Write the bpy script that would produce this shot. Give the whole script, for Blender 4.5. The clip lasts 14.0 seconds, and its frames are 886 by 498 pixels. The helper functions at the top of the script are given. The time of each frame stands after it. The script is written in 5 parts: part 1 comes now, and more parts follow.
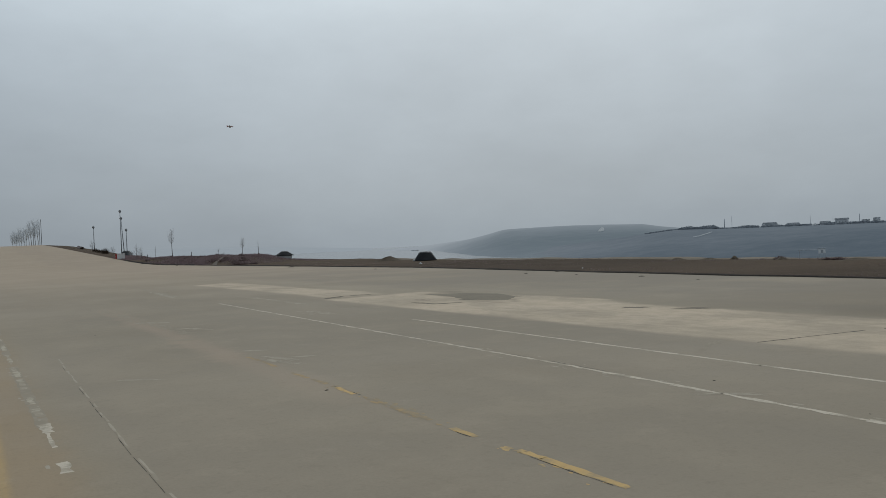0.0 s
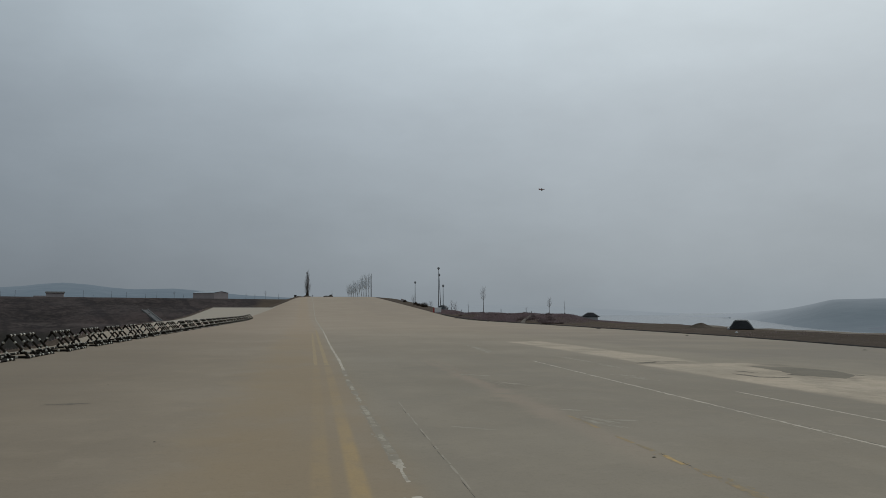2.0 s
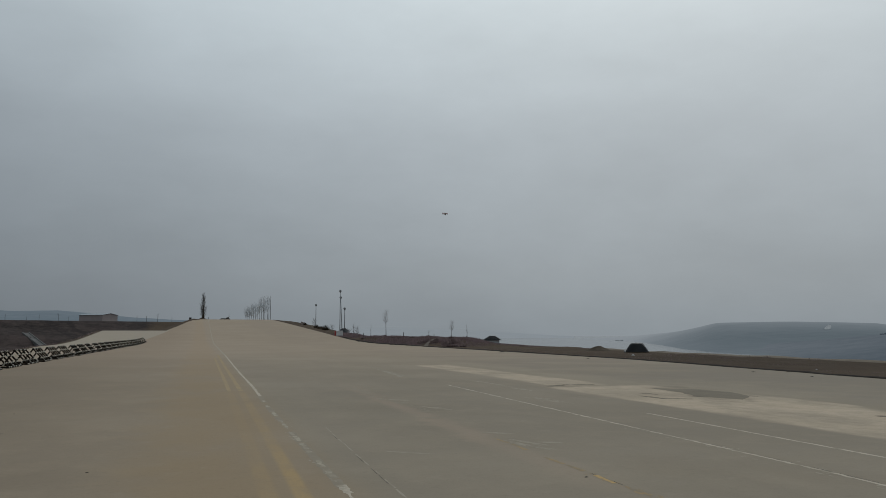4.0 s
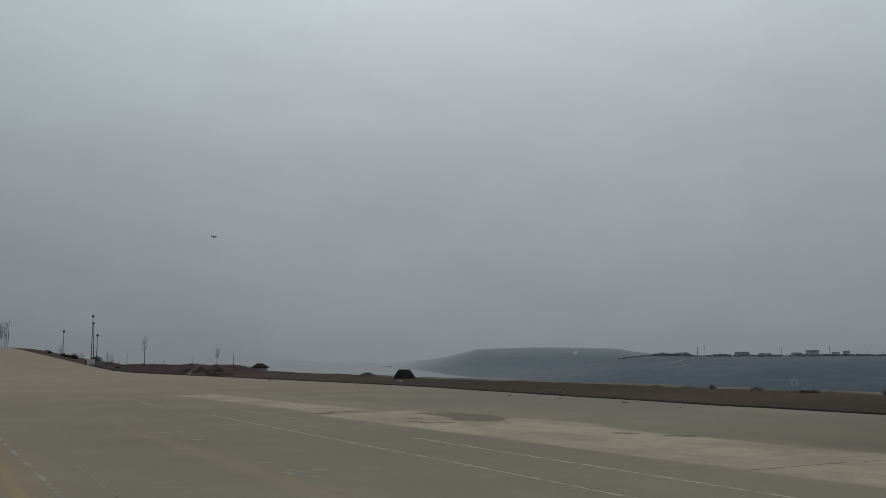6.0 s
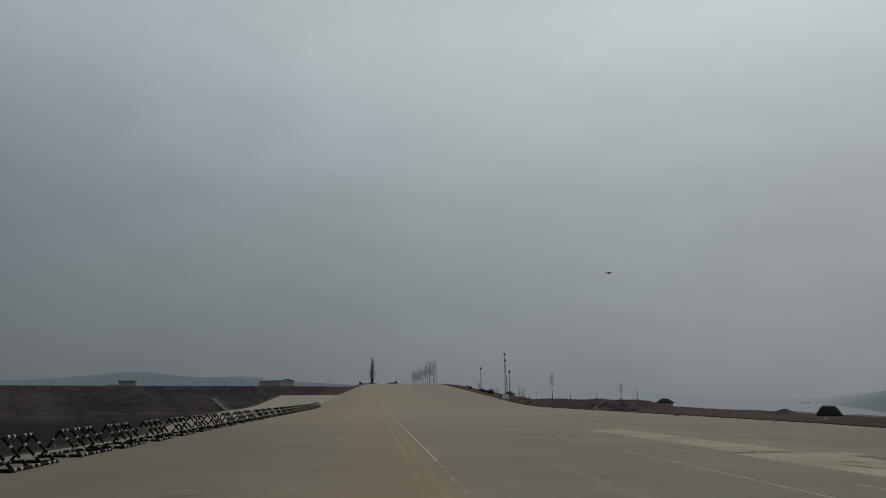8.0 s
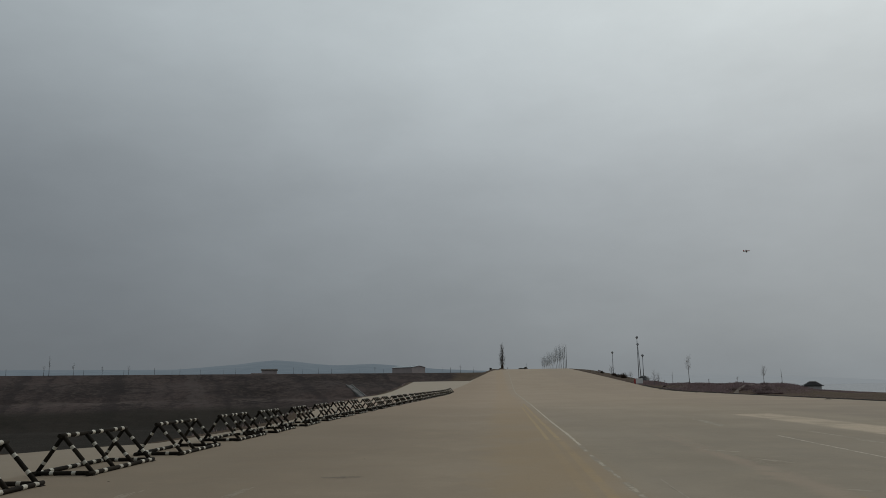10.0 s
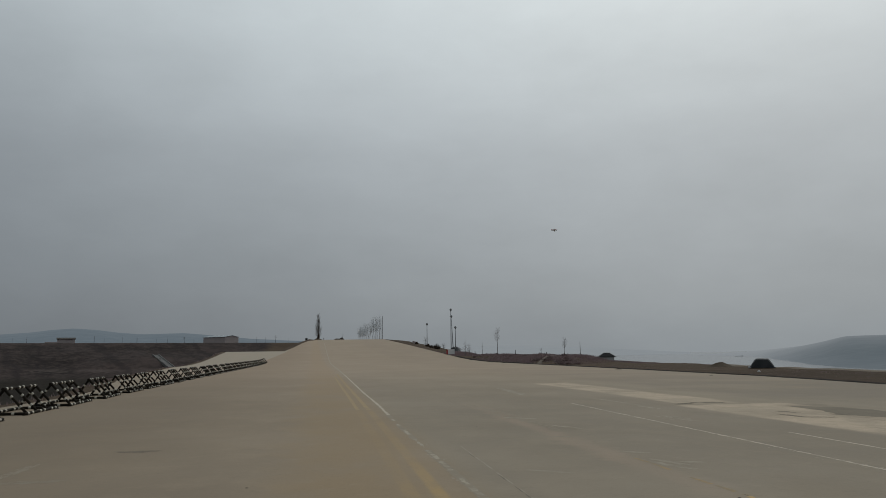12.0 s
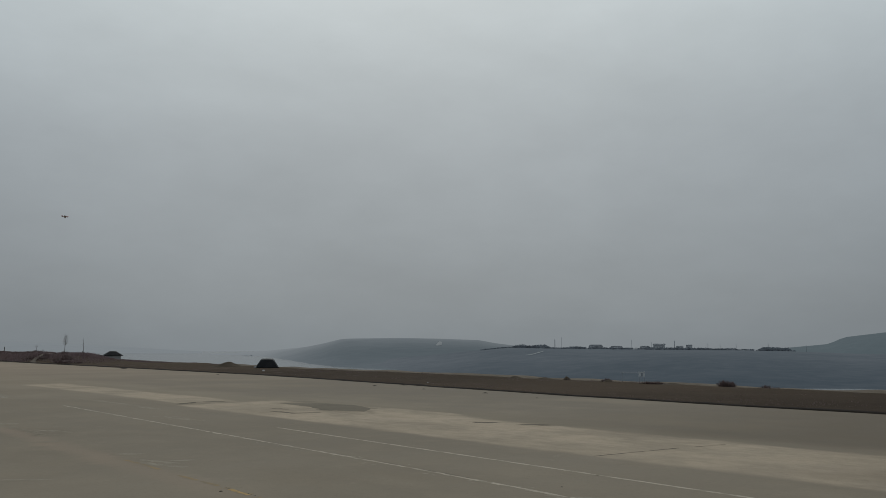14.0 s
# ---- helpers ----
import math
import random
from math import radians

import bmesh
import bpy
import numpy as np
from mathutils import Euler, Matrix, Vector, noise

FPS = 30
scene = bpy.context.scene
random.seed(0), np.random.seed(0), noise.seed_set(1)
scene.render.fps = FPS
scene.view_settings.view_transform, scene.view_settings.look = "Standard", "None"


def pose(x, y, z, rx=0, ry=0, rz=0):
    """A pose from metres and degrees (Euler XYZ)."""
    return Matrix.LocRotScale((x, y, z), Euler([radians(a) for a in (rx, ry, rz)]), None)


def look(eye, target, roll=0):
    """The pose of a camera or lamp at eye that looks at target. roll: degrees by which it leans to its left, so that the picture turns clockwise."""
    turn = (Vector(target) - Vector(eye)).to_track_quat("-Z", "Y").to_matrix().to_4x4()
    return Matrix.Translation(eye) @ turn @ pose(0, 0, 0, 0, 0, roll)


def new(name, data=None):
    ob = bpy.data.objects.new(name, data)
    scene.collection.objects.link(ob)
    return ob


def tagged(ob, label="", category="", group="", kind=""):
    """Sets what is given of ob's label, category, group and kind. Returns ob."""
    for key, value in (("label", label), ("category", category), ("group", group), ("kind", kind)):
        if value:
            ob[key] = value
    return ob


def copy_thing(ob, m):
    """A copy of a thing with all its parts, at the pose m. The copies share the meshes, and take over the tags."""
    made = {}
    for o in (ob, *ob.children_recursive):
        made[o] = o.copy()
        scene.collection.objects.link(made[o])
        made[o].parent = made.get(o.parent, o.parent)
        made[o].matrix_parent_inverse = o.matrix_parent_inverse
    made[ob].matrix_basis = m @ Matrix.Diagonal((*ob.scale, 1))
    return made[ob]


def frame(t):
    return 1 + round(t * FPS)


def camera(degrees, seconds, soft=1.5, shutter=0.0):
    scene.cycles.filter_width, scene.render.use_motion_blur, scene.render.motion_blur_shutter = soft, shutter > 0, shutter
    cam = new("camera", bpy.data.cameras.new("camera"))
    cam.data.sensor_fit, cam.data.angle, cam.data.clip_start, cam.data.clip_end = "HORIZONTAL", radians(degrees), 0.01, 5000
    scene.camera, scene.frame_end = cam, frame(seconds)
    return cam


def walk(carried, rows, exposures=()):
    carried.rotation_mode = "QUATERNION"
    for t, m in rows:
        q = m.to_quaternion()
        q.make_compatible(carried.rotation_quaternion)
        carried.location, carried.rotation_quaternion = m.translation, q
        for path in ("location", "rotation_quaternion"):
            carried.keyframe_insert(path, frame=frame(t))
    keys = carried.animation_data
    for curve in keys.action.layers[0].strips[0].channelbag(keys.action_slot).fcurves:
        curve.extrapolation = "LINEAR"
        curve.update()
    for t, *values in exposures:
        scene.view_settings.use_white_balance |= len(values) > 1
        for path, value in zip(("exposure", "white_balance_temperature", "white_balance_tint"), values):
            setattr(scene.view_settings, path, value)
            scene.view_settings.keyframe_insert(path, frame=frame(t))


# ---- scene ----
cam = camera(57.55, 14.0, soft=0.85)
rows = [
    (0, pose(0.949, 0.339, 1.531, 89.524, 2.579, -31.051)),
    (0.5, pose(0.782, 0.377, 1.541, 90.560, 1.989, -18.483)),
    (1, pose(0.705, 0.379, 1.550, 94.217, 0.978, -12.517)),
    (1.5, pose(0.697, 0.292, 1.530, 93.108, 0.729, -10.919)),
    (2, pose(0.613, 0.259, 1.547, 94.365, -0.001, -9.733)),
    (2.2, pose(0.540, 0.218, 1.549, 94.547, -0.227, -9.805)),
    (4.3, pose(0.045, -0.018, 1.604, 96.647, 0.255, -20.872)),
    (4.5, pose(0.032, -0.066, 1.605, 96.493, 0.718, -24.942)),
    (5, pose(-0.060, -0.112, 1.604, 95.375, -0.305, -31.015)),
    (5.5, pose(-0.113, -0.218, 1.611, 96.997, -0.454, -33.130)),
    (6, pose(-0.044, -0.156, 1.614, 97.790, 0.459, -32.954)),
    (6.5, pose(-0.124, -0.046, 1.625, 99.011, 0.046, -26.994)),
    (7, pose(-0.158, 0.146, 1.626, 98.926, 0.981, -13.922)),
    (7.5, pose(-0.139, 0.112, 1.617, 98.405, 0.790, -7.752)),
    (8, pose(-0.150, 0.110, 1.612, 100.412, 0.348, -5.273)),
    (8.5, pose(-0.171, 0.252, 1.611, 102.538, 0.307, -0.244)),
    (8.7, pose(-0.232, 0.237, 1.611, 102.704, 1.259, 2.278)),
    (10.8, pose(-0.451, 0.032, 1.590, 96.474, 0.913, 3.860)),
    (11, pose(-0.433, 0.051, 1.603, 96.023, 0.611, 1.225)),
    (11.5, pose(-0.424, -0.071, 1.610, 97.137, 1.059, -2.916)),
    (12, pose(-0.326, -0.022, 1.616, 97.287, 0.677, -9.083)),
    (12.5, pose(-0.315, -0.187, 1.624, 98.206, 0.021, -18.715)),
    (13, pose(-0.234, -0.279, 1.628, 98.229, -0.951, -21.701)),
    (13.5, pose(-0.183, -0.419, 1.635, 97.041, -1.107, -31.873)),
    (14, pose(-0.348, -0.447, 1.651, 97.073, -0.147, -42.488)),
]
walk(cam, rows, exposures=[(0, 0.44, 6300, 10), (0.5, 0.32, 6300, 10), (1.5, 0.27, 6300, 10), (2.2, 0.22, 6300, 10), (4.3, 0.08, 6410, 10), (5, -0.05, 6410, 10), (5.5, -0.10, 6410, 10), (6.5, -0.25, 6430, 10), (7, -0.28, 6530, 9), (7.5, -0.22, 6510, 9), (8, -0.2, 6490, 9), (8.5, -0.19, 6430, 10), (11, 0.17, 6760, 11), (11.5, 0.15, 6650, 11), (12, 0.15, 6610, 11), (12.5, 0.01, 6510, 10), (13, -0.15, 6470, 10), (13.5, -0.15, 6490, 10), (14, -0.11, 6510, 10)])

# ---------------------------------------------------------------- world and sun
SUN_EL, SUN_AZ = 46.0, 40.0          # degrees; azimuth from +y towards +x
GLOW_EL = 40.0                       # the thinnest part of the cloud lies a little lower
world = bpy.data.worlds.new("overcast_sky")
scene.world = world
world.use_nodes = True
wt = world.node_tree
wt.nodes.clear()


def wnode(kind, **vals):
    n = wt.nodes.new(kind)
    for k, v in vals.items():
        n.inputs[k].default_value = v
    return n


w_out = wnode("ShaderNodeOutputWorld")
w_bg = wnode("ShaderNodeBackground", Strength=0.965)
w_sky = wt.nodes.new("ShaderNodeTexSky")
w_sky.sky_type = "NISHITA"
w_sky.sun_disc = False
w_sky.sun_elevation = radians(SUN_EL)
w_sky.sun_rotation = radians(SUN_AZ)
w_sky.dust_density = 6.0
w_dim = wt.nodes.new("ShaderNodeVectorMath")
w_dim.operation = "SCALE"
w_dim.inputs["Scale"].default_value = 0.08
w_co = wt.nodes.new("ShaderNodeTexCoord")
w_sep = wt.nodes.new("ShaderNodeSeparateXYZ")
w_ramp = wt.nodes.new("ShaderNodeValToRGB")
els = w_ramp.color_ramp.elements
els[0].position, els[0].color = 0.0, (0.239, 0.256, 0.268, 1)
els[1].position, els[1].color = 1.0, (0.40, 0.43, 0.44, 1)
for pos, col in ((0.10, (0.265, 0.286, 0.302, 1)), (0.24, (0.325, 0.350, 0.366, 1)), (0.42, (0.474, 0.513, 0.526, 1))):
    e = els.new(pos)
    e.color = col
# the cloud deck: flattened by dividing the direction by its height
w_flat = wt.nodes.new("ShaderNodeVectorMath")
w_flat.operation = "MULTIPLY"
w_flat.inputs[1].default_value = (1.0, 1.0, 2.2)
w_n1 = wnode("ShaderNodeTexNoise", Scale=2.6, Detail=5.0, Roughness=0.5)
w_n2 = wnode("ShaderNodeTexNoise", Scale=9.0, Detail=6.0, Roughness=0.6)
w_m1 = wnode("ShaderNodeMapRange", **{"From Min": 0.3, "From Max": 0.72, "To Min": 0.945, "To Max": 1.065})
w_m2 = wnode("ShaderNodeMapRange", **{"From Min": 0.3, "From Max": 0.7, "To Min": 0.97, "To Max": 1.03})
w_mul = wt.nodes.new("ShaderNodeMath")
w_mul.operation = "MULTIPLY"
# a brighter part of the deck where the sun stands behind it
w_dot = wt.nodes.new("ShaderNodeVectorMath")
w_dot.operation = "DOT_PRODUCT"
w_dot.inputs[1].default_value = (math.sin(radians(SUN_AZ)) * math.cos(radians(GLOW_EL)), math.cos(radians(SUN_AZ)) * math.cos(radians(GLOW_EL)), math.sin(radians(GLOW_EL)))
w_glow = wnode("ShaderNodeMapRange", **{"From Min": 0.25, "From Max": 1.0, "To Min": 0.62, "To Max": 1.27})
w_glow.interpolation_type = "SMOOTHSTEP"
w_mul2 = wt.nodes.new("ShaderNodeMath")
w_mul2.operation = "MULTIPLY"
w_tint = wt.nodes.new("ShaderNodeVectorMath")
w_tint.operation = "SCALE"
w_hue = wt.nodes.new("ShaderNodeMix")
w_hue.data_type = "RGBA"
w_hue.inputs["A"].default_value, w_hue.inputs["B"].default_value = (0.94, 1.0, 1.05, 1), (0.965, 1.0, 1.01, 1)
w_cool = wnode("ShaderNodeMapRange", **{"From Min": 0.35, "From Max": 0.9})
w_hued = wt.nodes.new("ShaderNodeVectorMath")
w_hued.operation = "MULTIPLY"
w_mix = wt.nodes.new("ShaderNodeMix")
w_mix.data_type = "RGBA"
w_mix.inputs["Factor"].default_value = 0.06
L = wt.links.new
L(w_co.outputs["Generated"], w_sep.inputs[0])
L(w_sep.outputs["Z"], w_ramp.inputs[0])
L(w_co.outputs["Generated"], w_flat.inputs[0])
L(w_flat.outputs[0], w_n1.inputs["Vector"])
L(w_flat.outputs[0], w_n2.inputs["Vector"])
L(w_n1.outputs["Fac"], w_m1.inputs["Value"])
L(w_n2.outputs["Fac"], w_m2.inputs["Value"])
L(w_m1.outputs[0], w_mul.inputs[0])
L(w_m2.outputs[0], w_mul.inputs[1])
L(w_co.outputs["Generated"], w_dot.inputs[0])
L(w_dot.outputs["Value"], w_glow.inputs["Value"])
L(w_mul.outputs[0], w_mul2.inputs[0])
L(w_glow.outputs[0], w_mul2.inputs[1])
L(w_ramp.outputs["Color"], w_tint.inputs[0])
L(w_mul2.outputs[0], w_tint.inputs["Scale"])
L(w_sky.outputs[0], w_dim.inputs[0])
L(w_dot.outputs["Value"], w_cool.inputs["Value"])
L(w_cool.outputs[0], w_hue.inputs["Factor"])
L(w_tint.outputs[0], w_hued.inputs[0])
L(w_hue.outputs["Result"], w_hued.inputs[1])
L(w_hued.outputs[0], w_mix.inputs["A"])
L(w_dim.outputs[0], w_mix.inputs["B"])
L(w_mix.outputs["Result"], w_bg.inputs["Color"])
L(w_bg.outputs[0], w_out.inputs["Surface"])

sun = new("sun", bpy.data.lights.new("sun", "SUN"))
sun.data.energy, sun.data.angle, sun.data.color = 0.5, radians(25), (1.0, 0.96, 0.9)
sun.matrix_world = look((0, 0, 50), (-50 * math.sin(radians(SUN_AZ)) * math.cos(radians(SUN_EL)), -50 * math.cos(radians(SUN_AZ)) * math.cos(radians(SUN_EL)), 50 - 50 * math.sin(radians(SUN_EL))))


# ---------------------------------------------------------------- materials
class Nodes:
    """A short way to write a node tree."""

    def __init__(self, name, rough=0.9, metal=0.0):
        self.mat = bpy.data.materials.new(name)
        self.mat.use_nodes = True
        self.t = self.mat.node_tree
        self.bsdf = self.t.nodes["Principled BSDF"]
        self.bsdf.inputs["Roughness"].default_value = rough
        self.bsdf.inputs["Metallic"].default_value = metal
        self.co = self.t.nodes.new("ShaderNodeTexCoord").outputs["Object"]

    def put(self, value, socket):
        if hasattr(value, "is_output"):
            self.t.links.new(value, socket)
        else:
            socket.default_value = value

    def math(self, op, a, b=0.0, c=0.0, clamp=False):
        n = self.t.nodes.new("ShaderNodeMath")
        n.operation, n.use_clamp = op, clamp
        for v, s in zip((a, b, c), n.inputs):
            self.put(v, s)
        return n.outputs[0]

    def scaled(self, x, y, z):
        n = self.t.nodes.new("ShaderNodeVectorMath")
        n.operation = "MULTIPLY"
        self.put(self.co, n.inputs[0])
        n.inputs[1].default_value = (x, y, z)
        return n.outputs[0]

    def noise(self, scale, detail=4.0, rough=0.55, vec=None):
        n = self.t.nodes.new("ShaderNodeTexNoise")
        self.put(self.co if vec is None else vec, n.inputs["Vector"])
        n.inputs["Scale"].default_value, n.inputs["Detail"].default_value, n.inputs["Roughness"].default_value = scale, detail, rough
        return n.outputs["Fac"]

    def remap(self, v, a, b, c=0.0, d=1.0, smooth=True):
        n = self.t.nodes.new("ShaderNodeMapRange")
        n.interpolation_type = "SMOOTHSTEP" if smooth else "LINEAR"
        self.put(v, n.inputs["Value"])
        for k, val in zip(("From Min", "From Max", "To Min", "To Max"), (a, b, c, d)):
            n.inputs[k].default_value = val
        return n.outputs[0]

    def mix(self, fac, a, b):
        n = self.t.nodes.new("ShaderNodeMix")
        n.data_type = "RGBA"
        self.put(fac, n.inputs["Factor"])
        for v, s in ((a, n.inputs["A"]), (b, n.inputs["B"])):
            self.put(v if hasattr(v, "is_output") else (*v, 1.0), s)
        return n.outputs["Result"]

    def xyz(self):
        n = self.t.nodes.new("ShaderNodeSeparateXYZ")
        self.put(self.co, n.inputs[0])
        return n.outputs

    def done(self, colour, bump=None, strength=0.3, dist=0.02, rough=None):
        self.put(colour if hasattr(colour, "is_output") else (*colour, 1.0), self.bsdf.inputs["Base Color"])
        if rough is not None:
            self.put(rough, self.bsdf.inputs["Roughness"])
        if bump is not None:
            n = self.t.nodes.new("ShaderNodeBump")
            n.inputs["Strength"].default_value, n.inputs["Distance"].default_value = strength, dist
            self.put(bump, n.inputs["Height"])
            self.t.links.new(n.outputs[0], self.bsdf.inputs["Normal"])
        return self.mat


def plain(name, a, b, scale=6.0, rough=0.7, metal=0.0, bump=0.15, dist=0.004):
    """A paint or surface with two scales of wear between the colours a and b."""
    n = Nodes(name, rough, metal)
    if rough >= 0.85:
        n.bsdf.inputs["Specular IOR Level"].default_value = 0.12
    big = n.remap(n.noise(scale * 0.25, 3), 0.3, 0.7)
    fine = n.remap(n.noise(scale * 4, 4), 0.35, 0.7)
    fac = n.math("ADD", n.math("MULTIPLY", big, 0.65), n.math("MULTIPLY", fine, 0.35))
    return n.done(n.mix(fac, a, b), fine, bump, dist)


def band(n, v, lo, hi, soft):
    """1 where lo < v < hi, with soft borders."""
    return n.math("MULTIPLY", n.remap(v, lo - soft, lo + soft), n.remap(v, hi - soft, hi + soft, 1.0, 0.0))


def concrete_material():
    n = Nodes("runway_concrete", 0.9)
    n.bsdf.inputs["Specular IOR Level"].default_value = 0.25
    x, y, z = n.xyz()
    streak = n.noise(1.0, 5, 0.6, n.scaled(0.55, 0.07, 1))       # tyre-polished streaks along the runway
    cloud = n.noise(0.11, 5, 0.6)
    mott = n.noise(0.9, 6, 0.66)
    blot = n.noise(0.33, 5, 0.62, n.scaled(1, 0.55, 1))
    grain = n.noise(38, 3, 0.6)
    base = n.mix(n.remap(cloud, 0.34, 0.66), (0.257, 0.209, 0.148), (0.350, 0.287, 0.209))
    base = n.mix(n.math("MULTIPLY", n.remap(streak, 0.42, 0.7), 0.28), base, (0.212, 0.180, 0.144))
    base = n.mix(n.math("MULTIPLY", n.remap(mott, 0.46, 0.66), 0.38), base, (0.402, 0.330, 0.245))
    base = n.mix(n.math("MULTIPLY", n.remap(blot, 0.50, 0.66), 0.36), base, (0.229, 0.179, 0.122))
    # brown dust beside the double yellow line
    dust = n.math("MULTIPLY", band(n, n.math("ADD", x, n.math("MULTIPLY", mott, 1.2)), -0.1, 2.1, 0.6), n.remap(blot, 0.25, 0.55))
    base = n.mix(n.math("MULTIPLY", dust, 0.72), base, (0.325, 0.234, 0.128))
    # the slabs on the two sides of the white line were cast from different batches
    side = n.remap(n.math("ADD", x, n.math("MULTIPLY", n.math("SUBTRACT", mott, 0.5), 0.5)), 1.4, 1.75)
    base = n.mix(n.math("MULTIPLY", n.math("SUBTRACT", 1.0, side), 0.3), base, (0.336, 0.256, 0.175))
    base = n.mix(n.math("MULTIPLY", side, 0.3), base, (0.299, 0.266, 0.205))
    # what is left of a double yellow line
    rub = n.remap(n.noise(2.2, 5, 0.7, n.scaled(1, 0.3, 1)), 0.3, 0.62, 0.25, 1.0)
    gone = n.remap(y, 9.0, 13.5, 1.0, 0.42)
    for c0, c1, half, keep in ((1.03, 0.0105, 0.085, 0.68), (0.69, 0.0115, 0.09, 0.32)):
        off = n.math("SUBTRACT", x, n.math("MULTIPLY_ADD", y, c1, c0))
        wear = n.math("MULTIPLY", n.math("MULTIPLY", band(n, off, -half, half, 0.035), n.math("MULTIPLY", rub, gone)), n.math("MULTIPLY", n.remap(y, 24.0, 22.0), keep))
        base = n.mix(wear, base, (0.473, 0.323, 0.144))
    # rosy trace of an older line that was ground off
    trace = band(n, n.math("ADD", n.math("SUBTRACT", x, n.math("MULTIPLY_ADD", y, 0.015, 4.12)), n.math("MULTIPLY", n.math("SUBTRACT", mott, 0.5), 0.8)), -0.22, 0.22, 0.16)
    trace = n.math("MULTIPLY", n.math("MULTIPLY", trace, band(n, y, 8.0, 26.0, 2.0)), n.remap(blot, 0.3, 0.6, 0.3, 1.0))
    base = n.mix(n.math("MULTIPLY", trace, 0.45), base, (0.420, 0.316, 0.232))
    # newer, lighter repair strip
    wob = n.math("MULTIPLY", n.math("SUBTRACT", n.noise(0.7, 5, 0.7, n.scaled(1, 0.45, 1)), 0.5), 0.9)
    xw = n.math("ADD", x, wob)
    xr = n.math("ADD", x, n.math("MULTIPLY", wob, 2.2))
    fray = n.math("SUBTRACT", n.noise(2.6, 5, 0.72, n.scaled(1, 0.4, 1)), 0.5)
    sway = n.math("SUBTRACT", n.noise(0.33, 3, 0.6), 0.5)
    drift = n.math("ADD", n.math("MULTIPLY", fray, 0.9), n.math("MULTIPLY", sway, 1.6))
    xm = n.math("ADD", x, drift)
    ym = n.math("ADD", y, n.math("MULTIPLY", drift, 2.2))
    # a lane of newer slabs with straight sides, and a narrower tongue of them past a crack
    left = n.remap(n.math("ADD", x, n.math("MULTIPLY", fray, 0.35)), 9.95, 10.25)
    right = n.remap(n.math("ADD", n.math("ADD", x, n.math("MULTIPLY", fray, 0.5)), n.math("MULTIPLY", band(n, y, 14.2, 18.4, 1.2), -0.65)), 13.35, 13.7, 1.0, 0.0)
    lane_end = n.remap(n.math("ADD", n.math("ADD", y, n.math("MULTIPLY", fray, 0.8)), n.math("MULTIPLY", sway, 1.5)), 22.3, 22.9, 1.0, 0.0)
    near = n.math("MULTIPLY", n.math("MULTIPLY", left, right), n.math("MULTIPLY", lane_end, n.remap(y, -6.0, 2.0)))
    xf = n.math("ADD", n.math("ADD", x, n.math("MULTIPLY", fray, 0.4)), n.math("MULTIPLY", sway, 0.7))
    far = n.math("MULTIPLY", band(n, xf, 10.62, 12.45, 0.22), band(n, n.math("ADD", y, n.math("MULTIPLY", drift, 2.0)), 23.5, 40.0, 0.7))
    pale = n.math("MAXIMUM", near, far)
    pale = n.math("MULTIPLY", pale, n.remap(n.noise(0.9, 6, 0.7, n.scaled(1, 0.35, 1)), 0.34, 0.56, 0.5, 1.0))
    pale = n.math("MULTIPLY", pale, n.remap(n.noise(0.28, 5, 0.65), 0.36, 0.58, 0.5, 1.0))
    pale = n.math("MULTIPLY", pale, n.remap(n.noise(3.5, 5, 0.7, n.scaled(1, 0.6, 1)), 0.36, 0.6, 0.72, 1.0))
    base = n.mix(n.math("MULTIPLY", pale, 0.92), base, (0.567, 0.459, 0.338))
    # grey patch of thin asphalt inside it
    xs = n.math("ADD", xm, n.math("MULTIPLY", n.math("SUBTRACT", y, 19.0), -0.12))
    dk = n.math("MULTIPLY", band(n, xs, 12.35, 13.65, 0.22), band(n, ym, 16.9, 21.4, 0.5))
    dk = n.math("MULTIPLY", dk, n.remap(n.noise(1.1, 5, 0.65, n.scaled(1, 0.45, 1)), 0.38, 0.50, 0.15, 1.0))
    base = n.mix(n.math("MULTIPLY", dk, 0.4), base, (0.173, 0.143, 0.103))
    # greyer lane between the marked lines
    lane = n.math("MULTIPLY", n.math("MULTIPLY", band(n, xw, 1.9, 10.0, 0.4), n.remap(y, 22.0, 60.0, 1.0, 0.0)), n.remap(n.noise(0.2, 3), 0.3, 0.55))
    lane2 = n.math("MULTIPLY", n.remap(xr, 13.6, 15.5), n.remap(n.noise(0.17, 4), 0.35, 0.6))
    base = n.mix(n.math("MAXIMUM", n.math("MULTIPLY", lane, 0.22), n.math("MULTIPLY", lane2, 0.68)), base, (0.231, 0.197, 0.155))
    spot = n.noise(4.5, 5, 0.7)
    base = n.mix(n.math("MULTIPLY", n.remap(spot, 0.55, 0.72), 0.14), base, (0.147, 0.122, 0.090))
    base = n.mix(n.math("MULTIPLY", n.remap(n.noise(2.1, 6, 0.7), 0.55, 0.7), 0.15), base, (0.433, 0.358, 0.270))
    # darker, browner concrete towards the near brink
    yd = n.math("ADD", y, n.math("MULTIPLY", blot, 6.0))
    near_dark = n.math("MAXIMUM", n.math("MULTIPLY", n.remap(xm, 12.8, 15.0), n.remap(yd, 19.0, 7.0)), n.math("MULTIPLY", n.remap(xm, 9.5, 11.0), n.remap(yd, 9.5, 5.0, 0.0, 0.75)))
    base = n.mix(n.math("MULTIPLY", near_dark, 0.8), base, (0.166, 0.134, 0.095))
